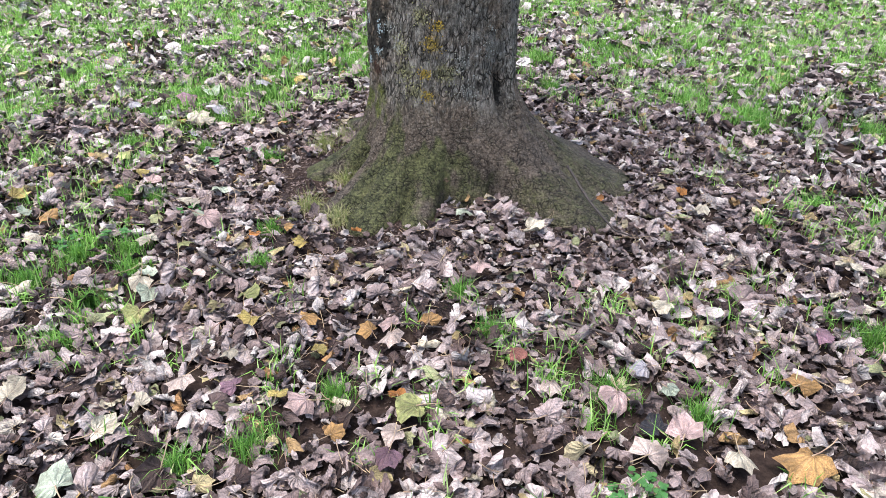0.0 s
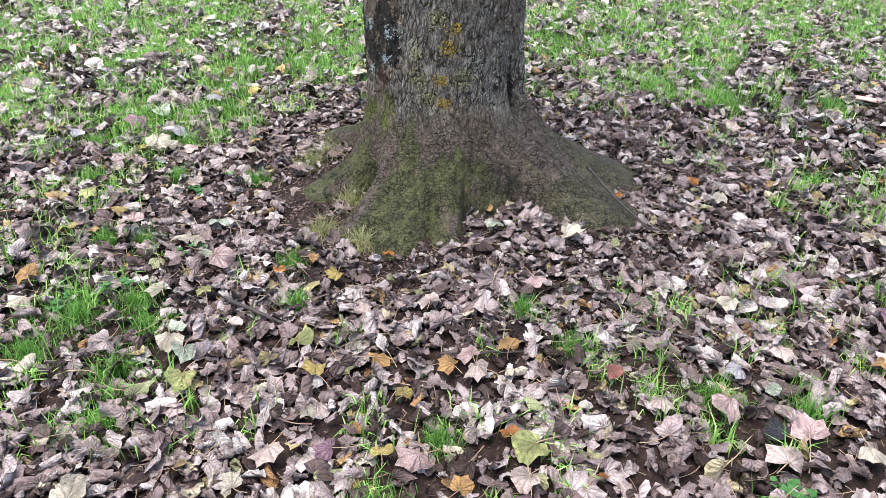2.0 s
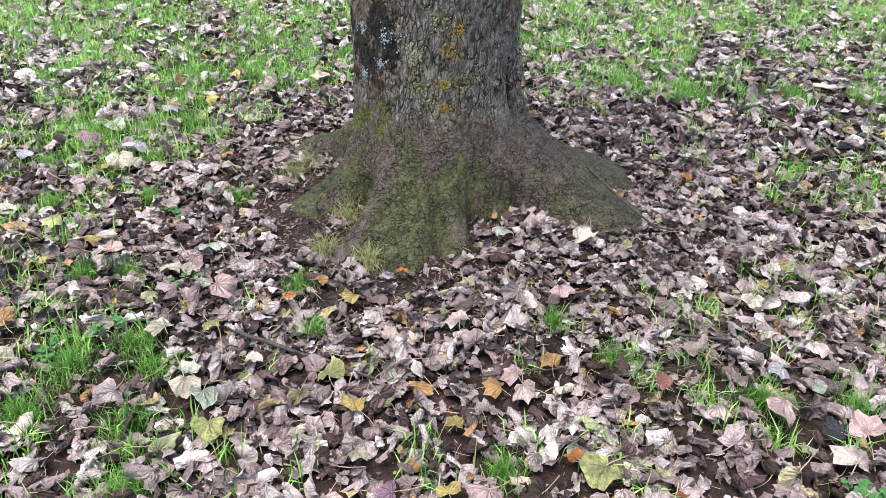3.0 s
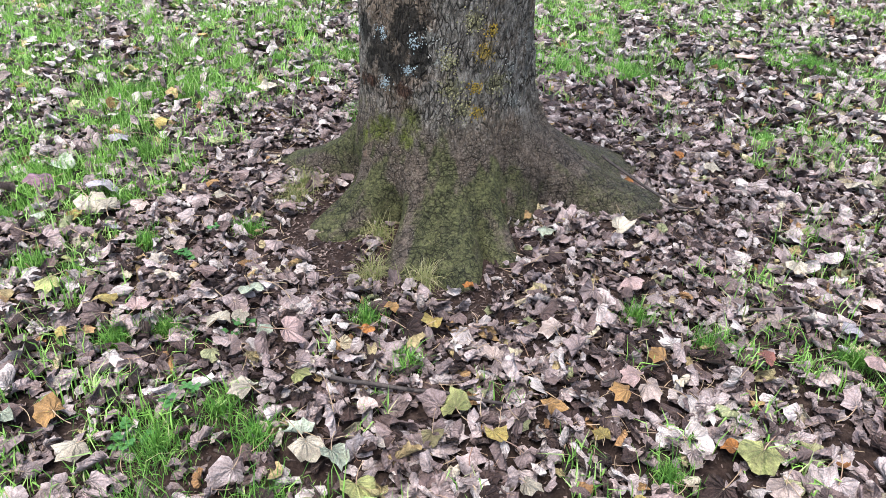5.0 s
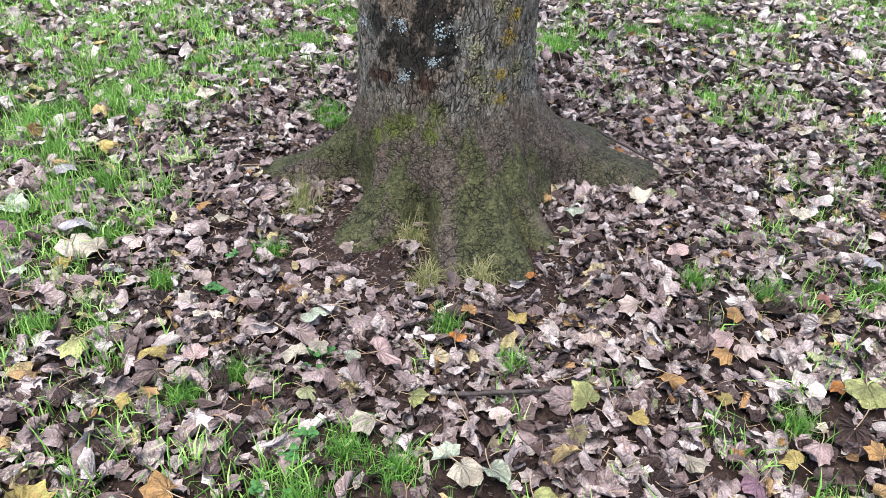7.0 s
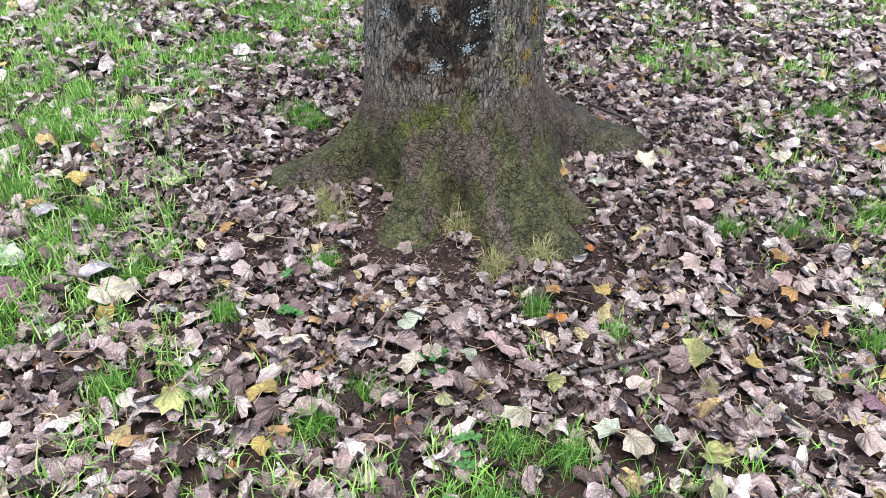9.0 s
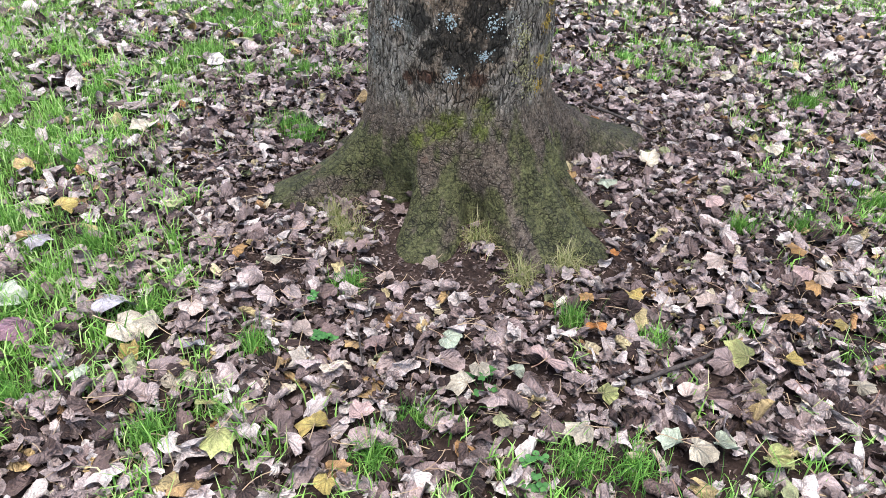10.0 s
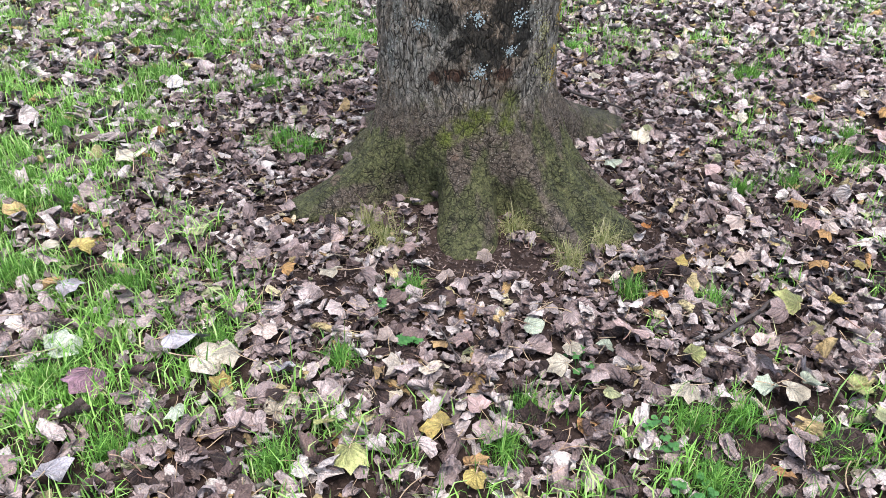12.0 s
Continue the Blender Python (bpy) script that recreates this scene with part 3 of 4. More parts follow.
def leaf_shape(rng, half, rings, curl):
    """Vertices, triangles and vein values of one dried palmate leaf about 1 across, stalk joint at -y."""
    rim = [(a, r) for a, r in half] + [(-a, r) for a, r in half[:0:-1]]
    fat = rng.uniform(0.55, 0.85) if curl > 1.5 else rng.uniform(0.85, 1.05)
    fill = rng.uniform(0.3, 1.0) if curl > 1.5 else 0.15   # rolled leaves hide their notches
    ang = np.radians([a for a, r in rim]) * rng.uniform(0.95, 1.04)
    rad = np.array([(r + fill * max(0.0, 0.93 - 0.0012 * abs(a) - r) * (abs(a) < 110)) * rng.uniform(0.88, 1.10) for a, r in rim])
    tip = np.array([1.0 if min(abs(abs(a) - b) for b in (0, 48, 98)) < 1 else (0.0 if min(abs(abs(a) - b) for b in (28, 70)) < 3.5 else 0.35) for a, r in rim])
    m = len(rim)
    x, y, v, rr, th = [0.0], [0.0], [1.0], [0.0], [0.0]
    for q in rings:
        x += list(np.sin(ang) * rad * q * fat)
        y += list(np.cos(ang) * rad * q)
        v += list(tip * (1 if q < 1 else 0.9))
        rr += [q] * m
        th += list(ang)
    x, y, v, rr, th = (np.array(w) for w in (x, y, v, rr, th))
    y = y - 0.28
    flat = np.stack([x, y + 3, np.full(len(x), rng.uniform(0, 9))], -1)
    ph = rng.uniform(0, 6.28, 4)
    z = 0.09 * (v - 0.5) * rr + 0.06 * rr ** 2 * np.sin(4 * th + ph[0]) + 0.03 * np.sin(5 * x + ph[1]) * np.sin(4 * y + ph[2])
    z = z + rng.uniform(0.02, 0.045) * rr * np.sin(9 * th + ph[3])
    lie = rng.uniform(-0.5, 0.5) + (1.57 if rng.rand() < 0.15 else 0)
    for even, edge, phi in ((curl * rng.uniform(0.45, 1.05), curl * rng.uniform(0.3, 1.1), lie), (curl * rng.uniform(-0.12, 0.18), curl * rng.uniform(0.0, 0.2), lie + rng.uniform(1.0, 2.1))):
        c, s = math.cos(phi), math.sin(phi)
        u, w = x * c + y * s, -x * s + y * c
        off = rng.uniform(-0.32, 0.32) + 0.25 * w * rng.uniform(-1, 1)
        u, z = roll(u - off, z, even, edge)
        u = u + off
        x, y = u * c - w * s, u * s + w * c
    faces = [(0, 1 + (j + 1) % m, 1 + j) for j in range(m)]
    for b in range(len(rings) - 1):
        for j in range(m):
            p, q = 1 + b * m + j, 1 + b * m + (j + 1) % m
            faces += [(p, q, q + m), (p, q + m, p + m)]
    verts = np.stack([x, y, z], -1) / 1.55
    return verts, np.array(faces), v, flat


def stalk_shape(rng, start):
    """A thin curved stalk from the leaf's joint."""
    a = -1.57 + rng.uniform(-0.5, 0.5)
    length = rng.uniform(0.55, 1.05)
    bend = rng.uniform(-1.0, 1.0)
    pts, p = [], np.array(start, float)
    for i in range(5):
        pts.append(tuple(p))
        b = a + bend * i / 4
        p = p + np.array([math.cos(b), math.sin(b), rng.uniform(-0.12, 0.14)]) * length / 4
    v, f = tube(pts, [0.017, 0.013, 0.012, 0.012, 0.017], 4, cap=False)
    return np.array(v), np.array(f)


rng = np.random.RandomState(5)
CURLS = [0.9, 3.0, 4.0, 3.4, 5.0, 4.4, 2.6, 3.8, 5.4, 1.4, 4.8, 3.2]
NEAR = [leaf_shape(rng, HALF, (0.40, 0.74, 1.0) if i % 3 == 0 else (0.55, 1.0), CURLS[i % 12]) for i in range(30)]
FAR = [leaf_shape(rng, HALF_FAR, (0.55, 1.0), CURLS[(i * 5) % 12]) for i in range(20)]
STALKS = [stalk_shape(rng, NEAR[i][0][0]) for i in range(30)]


FEATURED = []   # places where a leaf of its own lies on top


def litter_density(x, y):
    d = np.hypot(x - FOOT[0], y - FOOT[1])
    deg = np.degrees(np.arctan2(y - FOOT[1], x - FOOT[0]))
    edge = d - root_reach(deg)
    bare = np.exp(-(edge / 0.19) ** 2) * step(np.abs((deg - 175 + 180) % 360 - 180), 110, 70)
    soilspot = np.exp(-(((x + 0.42) / 0.2) ** 2 + ((y - 3.45) / 0.25) ** 2)) + np.exp(-(((x + 0.44) / 0.14) ** 2 + ((y - 3.0) / 0.13) ** 2))
    w = 1 - 0.72 * bare - 0.62 * np.clip(soilspot, 0, 1)
    w = w * (1 + 0.3 * step(d, 1.7, 1.1))
    w = w * (1 - 0.3 * np.clip(lawn(x, y), 0, 1)) * (0.7 + 0.6 * vnoise(x * 3.1, y * 3.1, 0, 41))
    for fx, fy, fs in FEATURED:
        w = w * (1 - 0.9 * np.exp(-((x - fx) ** 2 + (y - fy) ** 2) / (0.72 * fs) ** 2))
    return np.clip(w, 0, 1.5) * outside_roots(x, y, -0.02)


def scatter(rng, count, x0, x1, y0, y1, density, top):
    x, y = rng.uniform(x0, x1, count), rng.uniform(y0, y1, count)
    keep = rng.rand(count) * top < density(x, y)
    return x[keep], y[keep]


def near_zone(x, y):
    return (x > -1.9) & (x < 2.1) & (y > 1.0) & (y < 4.7)


def leaf_block(rng, shape, stalk, x, y, mean):
    """All leaves of one shape: vertices, faces, slots and veins."""
    n = len(x)
    verts, faces, vein, flat = shape
    slots = np.zeros(len(faces), int)
    if stalk is not None:
        faces = np.concatenate([faces, stalk[1] + len(verts)])
        verts = np.concatenate([verts, stalk[0]])
        vein = np.concatenate([vein, np.zeros(len(stalk[0]))])
        flat = np.concatenate([flat, np.zeros((len(stalk[0]), 3))])
        slots = np.concatenate([slots, np.ones(len(stalk[1]), int)])
    near_tree = step(np.hypot(x - FOOT[0], y - FOOT[1]), 0.8, 1.8)
    size = np.clip(mean * (0.76 + 0.24 * near_tree) * np.exp(rng.randn(n) * 0.34), 0.032, 0.122)
    rot = spin(rng.uniform(0, 6.283, n), np.abs(rng.randn(n)) * 0.5, rng.uniform(0, 6.283, n), np.where(rng.rand(n) < 0.5, 1.0, -1.0))
    V = np.einsum("nij,vj->nvi", rot, verts) * size[:, None, None]
    low = np.percentile(V[:, :len(shape[0]), 2], 6, axis=1)
    lift = ground_z(x, y) + rng.uniform(0.0, 0.028, n) - low + rng.uniform(0.0, 0.022, n) * np.clip(lawn(x, y), 0, 1)
    V += np.stack([x, y, lift], -1)[:, None, :]
    V[..., 2] = np.maximum(V[..., 2], ground_z(V[..., 0], V[..., 1]) + 0.001)
    F = (faces[None] + (np.arange(n) * len(verts))[:, None, None]).reshape(-1, 3)
    return V.reshape(-1, 3), F, np.tile(slots, n), np.tile(vein, n), np.tile(flat, (n, 1))


def join_blocks(blocks):
    base, fs = 0, []
    for b in blocks:
        fs.append(b[1] + base)
        base += len(b[0])
    v, s, w, c = (np.concatenate([b[k] for b in blocks]) for k in (0, 2, 3, 4))
    return v, np.concatenate(fs), s, w, c


# ---------------------------------------------------------------- single leaves
leaf_rng = np.random.RandomState(47)
blade_cache, stalk_cache = {}, {}
FLAT = [i for i in range(30) if CURLS[i % 12] <= 1.5]


def place_leaf(shape, mat, key, x, y, size, yaw, tilt, way, flip, lift, label, group):
    if (shape, key) not in blade_cache:
        v, f, w, xy = NEAR[shape]
        blade_cache[(shape, key)] = tri_mesh("leaf_blade", v, f, [mat], attrs=[("vein", w)], flat=xy)
    if shape not in stalk_cache:
        stalk_cache[shape] = tri_mesh("stalk", STALKS[shape][0], STALKS[shape][1], [mat_stalk])
    m = spin(np.array([yaw]), np.array([tilt]), np.array([way]), np.array([flip]))[0]
    low = np.percentile((NEAR[shape][0] @ m.T)[:, 2], 10) * size
    ob = new("fallen_leaf", blade_cache[(shape, key)])
    rot = Matrix([list(map(float, row)) for row in m]).to_4x4()
    ob.matrix_world = Matrix.Translation((x, y, float(ground_z(x, y)) + lift - low)) @ rot @ Matrix.Diagonal((size, size, size, 1))
    part("stalk", stalk_cache[shape], ob)
    return tagged(ob, label, "leaf", group=group)


def lay_leaf(kind, x, y, size, yaw):
    """A leaf that stands out by its colour, face up on top of the litter."""
    size = size * 0.92
    FEATURED.append((x, y, size))
    shape = int(leaf_rng.choice(FLAT))
    place_leaf(shape, mat_kind[kind], kind, x, y, size, radians(yaw), 0.12 + 0.16 * leaf_rng.rand(), radians(leaf_rng.uniform(0, 360)), 1.0 if leaf_rng.rand() < 0.35 else -1.0, 0.048, KINDS[kind][3], "coloured fallen leaves")


lay_leaf("mint", 0.304, 2.686, 0.098, 152)
lay_leaf("cream", 0.581, 2.551, 0.131, 249)
lay_leaf("yellow", -0.359, 2.514, 0.084, 131)
lay_leaf("red", 0.390, 1.796, 0.083, 256)
lay_leaf("cream", -0.817, 1.551, 0.116, 277)
lay_leaf("tan", -0.658, 1.738, 0.104, 147)
lay_leaf("cream", -0.527, 1.862, 0.082, 202)
lay_leaf("tan", 0.462, 1.633, 0.087, 169)
lay_leaf("cream", 1.338, 2.701, 0.090, 138)
lay_leaf("cream", 0.946, 2.037, 0.095, 119)
lay_leaf("cream", 1.735, 2.228, 0.122, 148)
lay_leaf("lavender", 0.766, 1.725, 0.093, 93)
lay_leaf("black", 0.730, 1.473, 0.108, 26)
lay_leaf("rose", 0.813, 1.450, 0.127, 337)
lay_leaf("rose", 0.641, 1.569, 0.133, 150)
lay_leaf("tan", 0.689, 1.370, 0.135, 322)
lay_leaf("mauve", 1.421, 1.827, 0.106, 258)
lay_leaf("amber", 1.232, 1.606, 0.130, 316)
lay_leaf("amber", 1.079, 1.286, 0.170, 129)
lay_leaf("yellow", -0.354, 1.678, 0.080, 346)
lay_leaf("mauve", -0.503, 1.724, 0.086, 69)
lay_leaf("rose", -0.283, 1.626, 0.112, 110)
lay_leaf("mottled", 0.032, 1.588, 0.143, 97)
lay_leaf("tan", -0.019, 1.486, 0.106, 106)
lay_leaf("mauve", -0.035, 1.395, 0.103, 152)
lay_leaf("amber", -0.177, 1.507, 0.082, 318)
lay_leaf("orange", -0.000, 1.656, 0.067, 7)
lay_leaf("mint", -0.878, 2.227, 0.108, 171)
lay_leaf("cream", -0.962, 2.589, 0.110, 33)
lay_leaf("cream", -0.902, 2.919, 0.102, 335)
lay_leaf("mint", -0.757, 2.992, 0.103, 176)
lay_leaf("yellow", -1.630, 3.009, 0.124, 293)
lay_leaf("rose", -0.013, 1.987, 0.096, 20)
lay_leaf("amber", 0.121, 1.994, 0.096, 350)
lay_leaf("amber", -0.089, 1.960, 0.087, 49)
lay_leaf("mint", 0.829, 1.618, 0.067, 206)
lay_leaf("cream", -0.752, 1.654, 0.083, 28)
lay_leaf("mint", -0.890, 1.355, 0.148, 54)
lay_leaf("cream", -1.140, 1.725, 0.128, 0)
lay_leaf("cream", 0.921, 1.316, 0.110, 192)
lay_leaf("orange", 0.191, 1.442, 0.046, 274)
lay_leaf("rose", 0.651, 2.183, 0.091, 165)
lay_leaf("orange", 0.922, 2.825, 0.061, 184)
lay_leaf("orange", 1.307, 2.859, 0.064, 165)
lay_leaf("mauve", 0.415, 3.016, 0.073, 253)
lay_leaf("tan", 0.959, 1.754, 0.094, 174)
lay_leaf("tan", 0.567, 1.892, 0.083, 33)
lay_leaf("cream", -1.417, 2.614, 0.100, 113)
lay_leaf("cream", -0.986, 3.843, 0.113, 1)
lay_leaf("tan", 1.843, 3.395, 0.124, 341)
lay_leaf("cream", -0.846, 2.882, 0.072, 117)
lay_leaf("mint", -0.808, 2.782, 0.071, 235)
lay_leaf("orange", -0.552, 2.604, 0.080, 99)
lay_leaf("mottled", -0.812, 2.535, 0.081, 219)
lay_leaf("mottled", -0.517, 2.192, 0.117, 336)
lay_leaf("yellow", -0.492, 2.041, 0.090, 160)
lay_leaf("amber", -0.287, 2.037, 0.096, 274)
lay_leaf("yellow", -0.244, 1.882, 0.067, 331)
lay_leaf("cream", -1.030, 3.882, 0.152, 183)
lay_leaf("cream", -0.572, 3.656, 0.103, 352)
lay_leaf("mint", -1.027, 4.312, 0.138, 223)
lay_leaf("lavender", -1.021, 3.671, 0.074, 141)
lay_leaf("orange", -0.146, 2.598, 0.055, 48)
lay_leaf("amber", -0.422, 2.650, 0.063, 289)
lay_leaf("rose", -0.841, 3.195, 0.095, 308)
lay_leaf("rose", -0.742, 2.704, 0.141, 242)
lay_leaf("tan", -0.070, 2.275, 0.102, 2)
lay_leaf("mint", -1.542, 2.851, 0.096, 156)
lay_leaf("amber", -1.432, 2.798, 0.119, 36)
lay_leaf("tan", -0.301, 2.293, 0.088, 346)
lay_leaf("tan", -0.726, 2.315, 0.102, 232)
lay_leaf("tan", -0.014, 1.913, 0.100, 172)
lay_leaf("rose", 0.327, 2.284, 0.096, 176)
lay_leaf("rose", -1.082, 3.140, 0.089, 315)
lay_leaf("lavender", -0.947, 3.989, 0.172, 182)
lay_leaf("mauve", -1.146, 4.180, 0.151, 91)
lay_leaf("yellow", -1.106, 3.820, 0.087, 277)
lay_leaf("mint", -1.225, 3.900, 0.068, 113)
lay_leaf("yellow", -1.164, 3.232, 0.112, 312)
lay_leaf("mottled", -1.300, 3.429, 0.111, 104)
lay_leaf("mottled", -1.195, 3.519, 0.074, 295)
lay_leaf("lavender", -1.429, 4.118, 0.118, 285)
lay_leaf("mottled", -0.884, 2.099, 0.121, 160)
lay_leaf("cream", -0.920, 2.281, 0.112, 176)
lay_leaf("mint", -0.910, 2.360, 0.093, 9)
lay_leaf("tan", -0.440, 3.164, 0.070, 33)
lay_leaf("amber", -0.568, 3.802, 0.078, 216)
lay_leaf("cream", 0.107, 4.662, 0.165, 311)
lay_leaf("yellow", -0.544, 4.516, 0.106, 267)
lay_leaf("lavender", -0.757, 4.447, 0.121, 212)
lay_leaf("cream", -0.545, 4.637, 0.094, 208)
lay_leaf("yellow", -1.326, 3.125, 0.069, 76)
lay_leaf("rose", -0.410, 3.413, 0.083, 324)
lay_leaf("tan", -0.553, 3.280, 0.079, 300)
lay_leaf("rose", -0.557, 3.939, 0.115, 44)
lay_leaf("tan", -0.851, 3.413, 0.081, 275)
lay_leaf("tan", -0.878, 3.777, 0.093, 120)


# ---------------------------------------------------------------- grass
def blades(rng, x, y, length, width, lean, steps=3):
    """Curved tapering blades of two or three steps each."""
    n = len(x)
    a = rng.uniform(0, 6.283, n)
    b = a + rng.uniform(-0.5, 0.5, n) + 1.57
    l = length * np.exp(rng.randn(n) * 0.3)
    w = width * rng.uniform(0.7, 1.3, n)
    bend = np.abs(rng.randn(n)) * lean + 0.15
    V = np.zeros((n, 2 * steps + 1, 3))
    p = np.stack([x, y, ground_z(x, y) - 0.003], -1)
    side = np.stack([np.cos(b), np.sin(b), np.zeros(n)], -1)
    for i in range(steps):
        taper = (0.8, 1.0, 0.75)[i]
        V[:, 2 * i] = p - side * (w * taper * 0.5)[:, None]
        V[:, 2 * i + 1] = p + side * (w * taper * 0.5)[:, None]
        t = np.clip(bend * (0.3 + 1.4 * i / (steps - 1)), 0, 2.0)
        p = p + np.stack([np.cos(a) * np.sin(t), np.sin(a) * np.sin(t), np.cos(t)], -1) * (l / steps)[:, None]
        p[:, 2] = np.maximum(p[:, 2], ground_z(p[:, 0], p[:, 1]) + 0.004)
    V[:, 2 * steps] = p
    f = []
    for i in range(steps - 1):
        f += [(2 * i, 2 * i + 1, 2 * i + 3), (2 * i, 2 * i + 3, 2 * i + 2)]
    f = np.array(f + [(2 * steps - 2, 2 * steps - 1, 2 * steps)])
    return V.reshape(-1, 3), (f[None] + (np.arange(n) * (2 * steps + 1))[:, None, None]).reshape(-1, 3)


def build_grass():
    rng = np.random.RandomState(29)
    cx, cy = scatter(rng, 62000, -5.2, 6.8, -2.4, 9.6, lambda a, b: lawn(a, b) * outside_roots(a, b, 0.05) * step(np.hypot(a - 0.4, b - 4.1), 5.6, 4.4), 1.1)
    reps = rng.randint(9, 30, len(cx))
    x, y = np.repeat(cx, reps), np.repeat(cy, reps)
    x, y = x + rng.randn(len(x)) * 0.026, y + rng.randn(len(y)) * 0.026
    v, f = blades(rng, x, y, 0.078, 0.0042, 0.7, 2)
    tagged(new("grass", tri_mesh("grass", v, f, [mat_grass_glare])), "bright green short lawn grass growing through fallen leaves", "grass", kind="stuff")


build_grass()
tuft_rng = np.random.RandomState(31)


def grass_tuft(x, y, r, dry=False):
    if not dry:
        FEATURED.append((x, y, r * 1.3))
    n = int(150 + 20000 * r * r)
    a, d = tuft_rng.uniform(0, 6.283, n), np.abs(tuft_rng.randn(n)) * r * 0.55
    px, py = x + np.cos(a) * d, y + np.sin(a) * d
    keep = outside_roots(px, py, -0.01)
    v, f = blades(tuft_rng, px[keep], py[keep], 0.085 if dry else 0.062, 0.0018 if dry else 0.0026, 1.5 if dry else 0.6)
    v = v - np.array([x, y, 0])
    ob = new("dry_grass_tuft" if dry else "grass_tuft", tri_mesh("grass_tuft", v, f, [mat_straw if dry else mat_tuft]))
    ob.location = (x, y, 0)
    tagged(ob, "thin tuft of half-dry grass beside the tree roots" if dry else "fresh green grass tuft standing out of brown leaves", "grass tuft", group="grass tufts", kind="stuff")


grass_tuft(-0.41, 1.50, 0.10)
grass_tuft(0.66, 1.65, 0.11)
grass_tuft(0.90, 1.54, 0.07)
grass_tuft(2.07, 2.56, 0.11)
grass_tuft(2.08, 3.89, 0.22)
grass_tuft(0.33, 1.95, 0.08)
grass_tuft(-0.19, 1.70, 0.07)
grass_tuft(0.24, 2.18, 0.06)
grass_tuft(-1.00, 2.44, 0.09)
grass_tuft(-1.11, 2.00, 0.13)
grass_tuft(1.03, 4.36, 0.16)
grass_tuft(-1.36, 2.37, 0.12)
grass_tuft(1.90, 2.79, 0.10)
grass_tuft(-0.61, 1.44, 0.08)
grass_tuft(-0.52, 5.05, 0.24)
grass_tuft(-1.13, 4.30, 0.25)
grass_tuft(1.59, 5.11, 0.21)
grass_tuft(2.64, 3.61, 0.18)
grass_tuft(-0.34, 3.52, 0.09, True)
grass_tuft(-0.22, 2.75, 0.08, True)
grass_tuft(-0.24, 3.60, 0.08, True)
grass_tuft(-0.20, 3.07, 0.05, True)
grass_tuft(-0.36, 2.88, 0.07, True)
grass_tuft(2.09, 3.77, 0.15)
grass_tuft(-1.19, 3.06, 0.09)
grass_tuft(-1.23, 2.55, 0.14)
grass_tuft(-0.51, 2.43, 0.06)
grass_tuft(-1.05, 2.57, 0.09)
grass_tuft(-1.31, 3.62, 0.08)
grass_tuft(0.38, 5.12, 0.14)
grass_tuft(0.38, 4.13, 0.12)
grass_tuft(3.20, 3.31, 0.26)
grass_tuft(-0.50, 2.68, 0.06)
grass_tuft(1.05, 4.97, 0.13)
grass_tuft(0.32, 3.99, 0.10)
grass_tuft(-0.12, 5.00, 0.15)
grass_tuft(-0.93, 3.54, 0.07)
grass_tuft(-1.33, 4.02, 0.09)
grass_tuft(-0.68, 4.66, 0.13)
grass_tuft(-0.91, 3.92, 0.07)
grass_tuft(1.62, 1.83, 0.14)
grass_tuft(-0.59, 3.39, 0.06)
grass_tuft(-1.08, 2.22, 0.10)
grass_tuft(-0.22, 4.74, 0.14)
grass_tuft(1.77, 4.12, 0.18)
grass_tuft(-1.05, 3.00, 0.06)
grass_tuft(-0.69, 4.30, 0.12)


# ---------------------------------------------------------------- leaf litter
def build_litter():
    rng = np.random.RandomState(17)
    x, y = scatter(rng, 29500, -1.9, 2.1, 1.0, 4.7, litter_density, 1.5)
    blocks = []
    for i in range(len(NEAR)):
        blocks.append(leaf_block(rng, NEAR[i], STALKS[i] if i % 3 == 0 else None, x[i::len(NEAR)], y[i::len(NEAR)], 0.071 * (0.84 if CURLS[i % 12] < 1.5 else 1.0)))
    v, f, s, w, c = join_blocks(blocks)
    me = tri_mesh("leaf_litter", v, f, [mat_litter, mat_stalk], s, [("vein", w)], flat=c)
    tagged(new("leaf_litter", me), "thick litter of curled pinkish-brown sycamore leaves round the tree", "leaf litter", kind="stuff")
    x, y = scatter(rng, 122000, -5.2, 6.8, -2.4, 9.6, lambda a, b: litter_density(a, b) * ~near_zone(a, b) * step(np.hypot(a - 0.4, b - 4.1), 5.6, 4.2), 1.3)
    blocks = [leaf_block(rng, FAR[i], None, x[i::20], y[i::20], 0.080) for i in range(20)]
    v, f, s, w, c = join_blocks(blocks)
    me = tri_mesh("scattered_leaves", v, f, [mat_litter_lit], s, [("vein", w)], flat=c)
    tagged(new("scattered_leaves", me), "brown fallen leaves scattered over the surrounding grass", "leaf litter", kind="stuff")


build_litter()


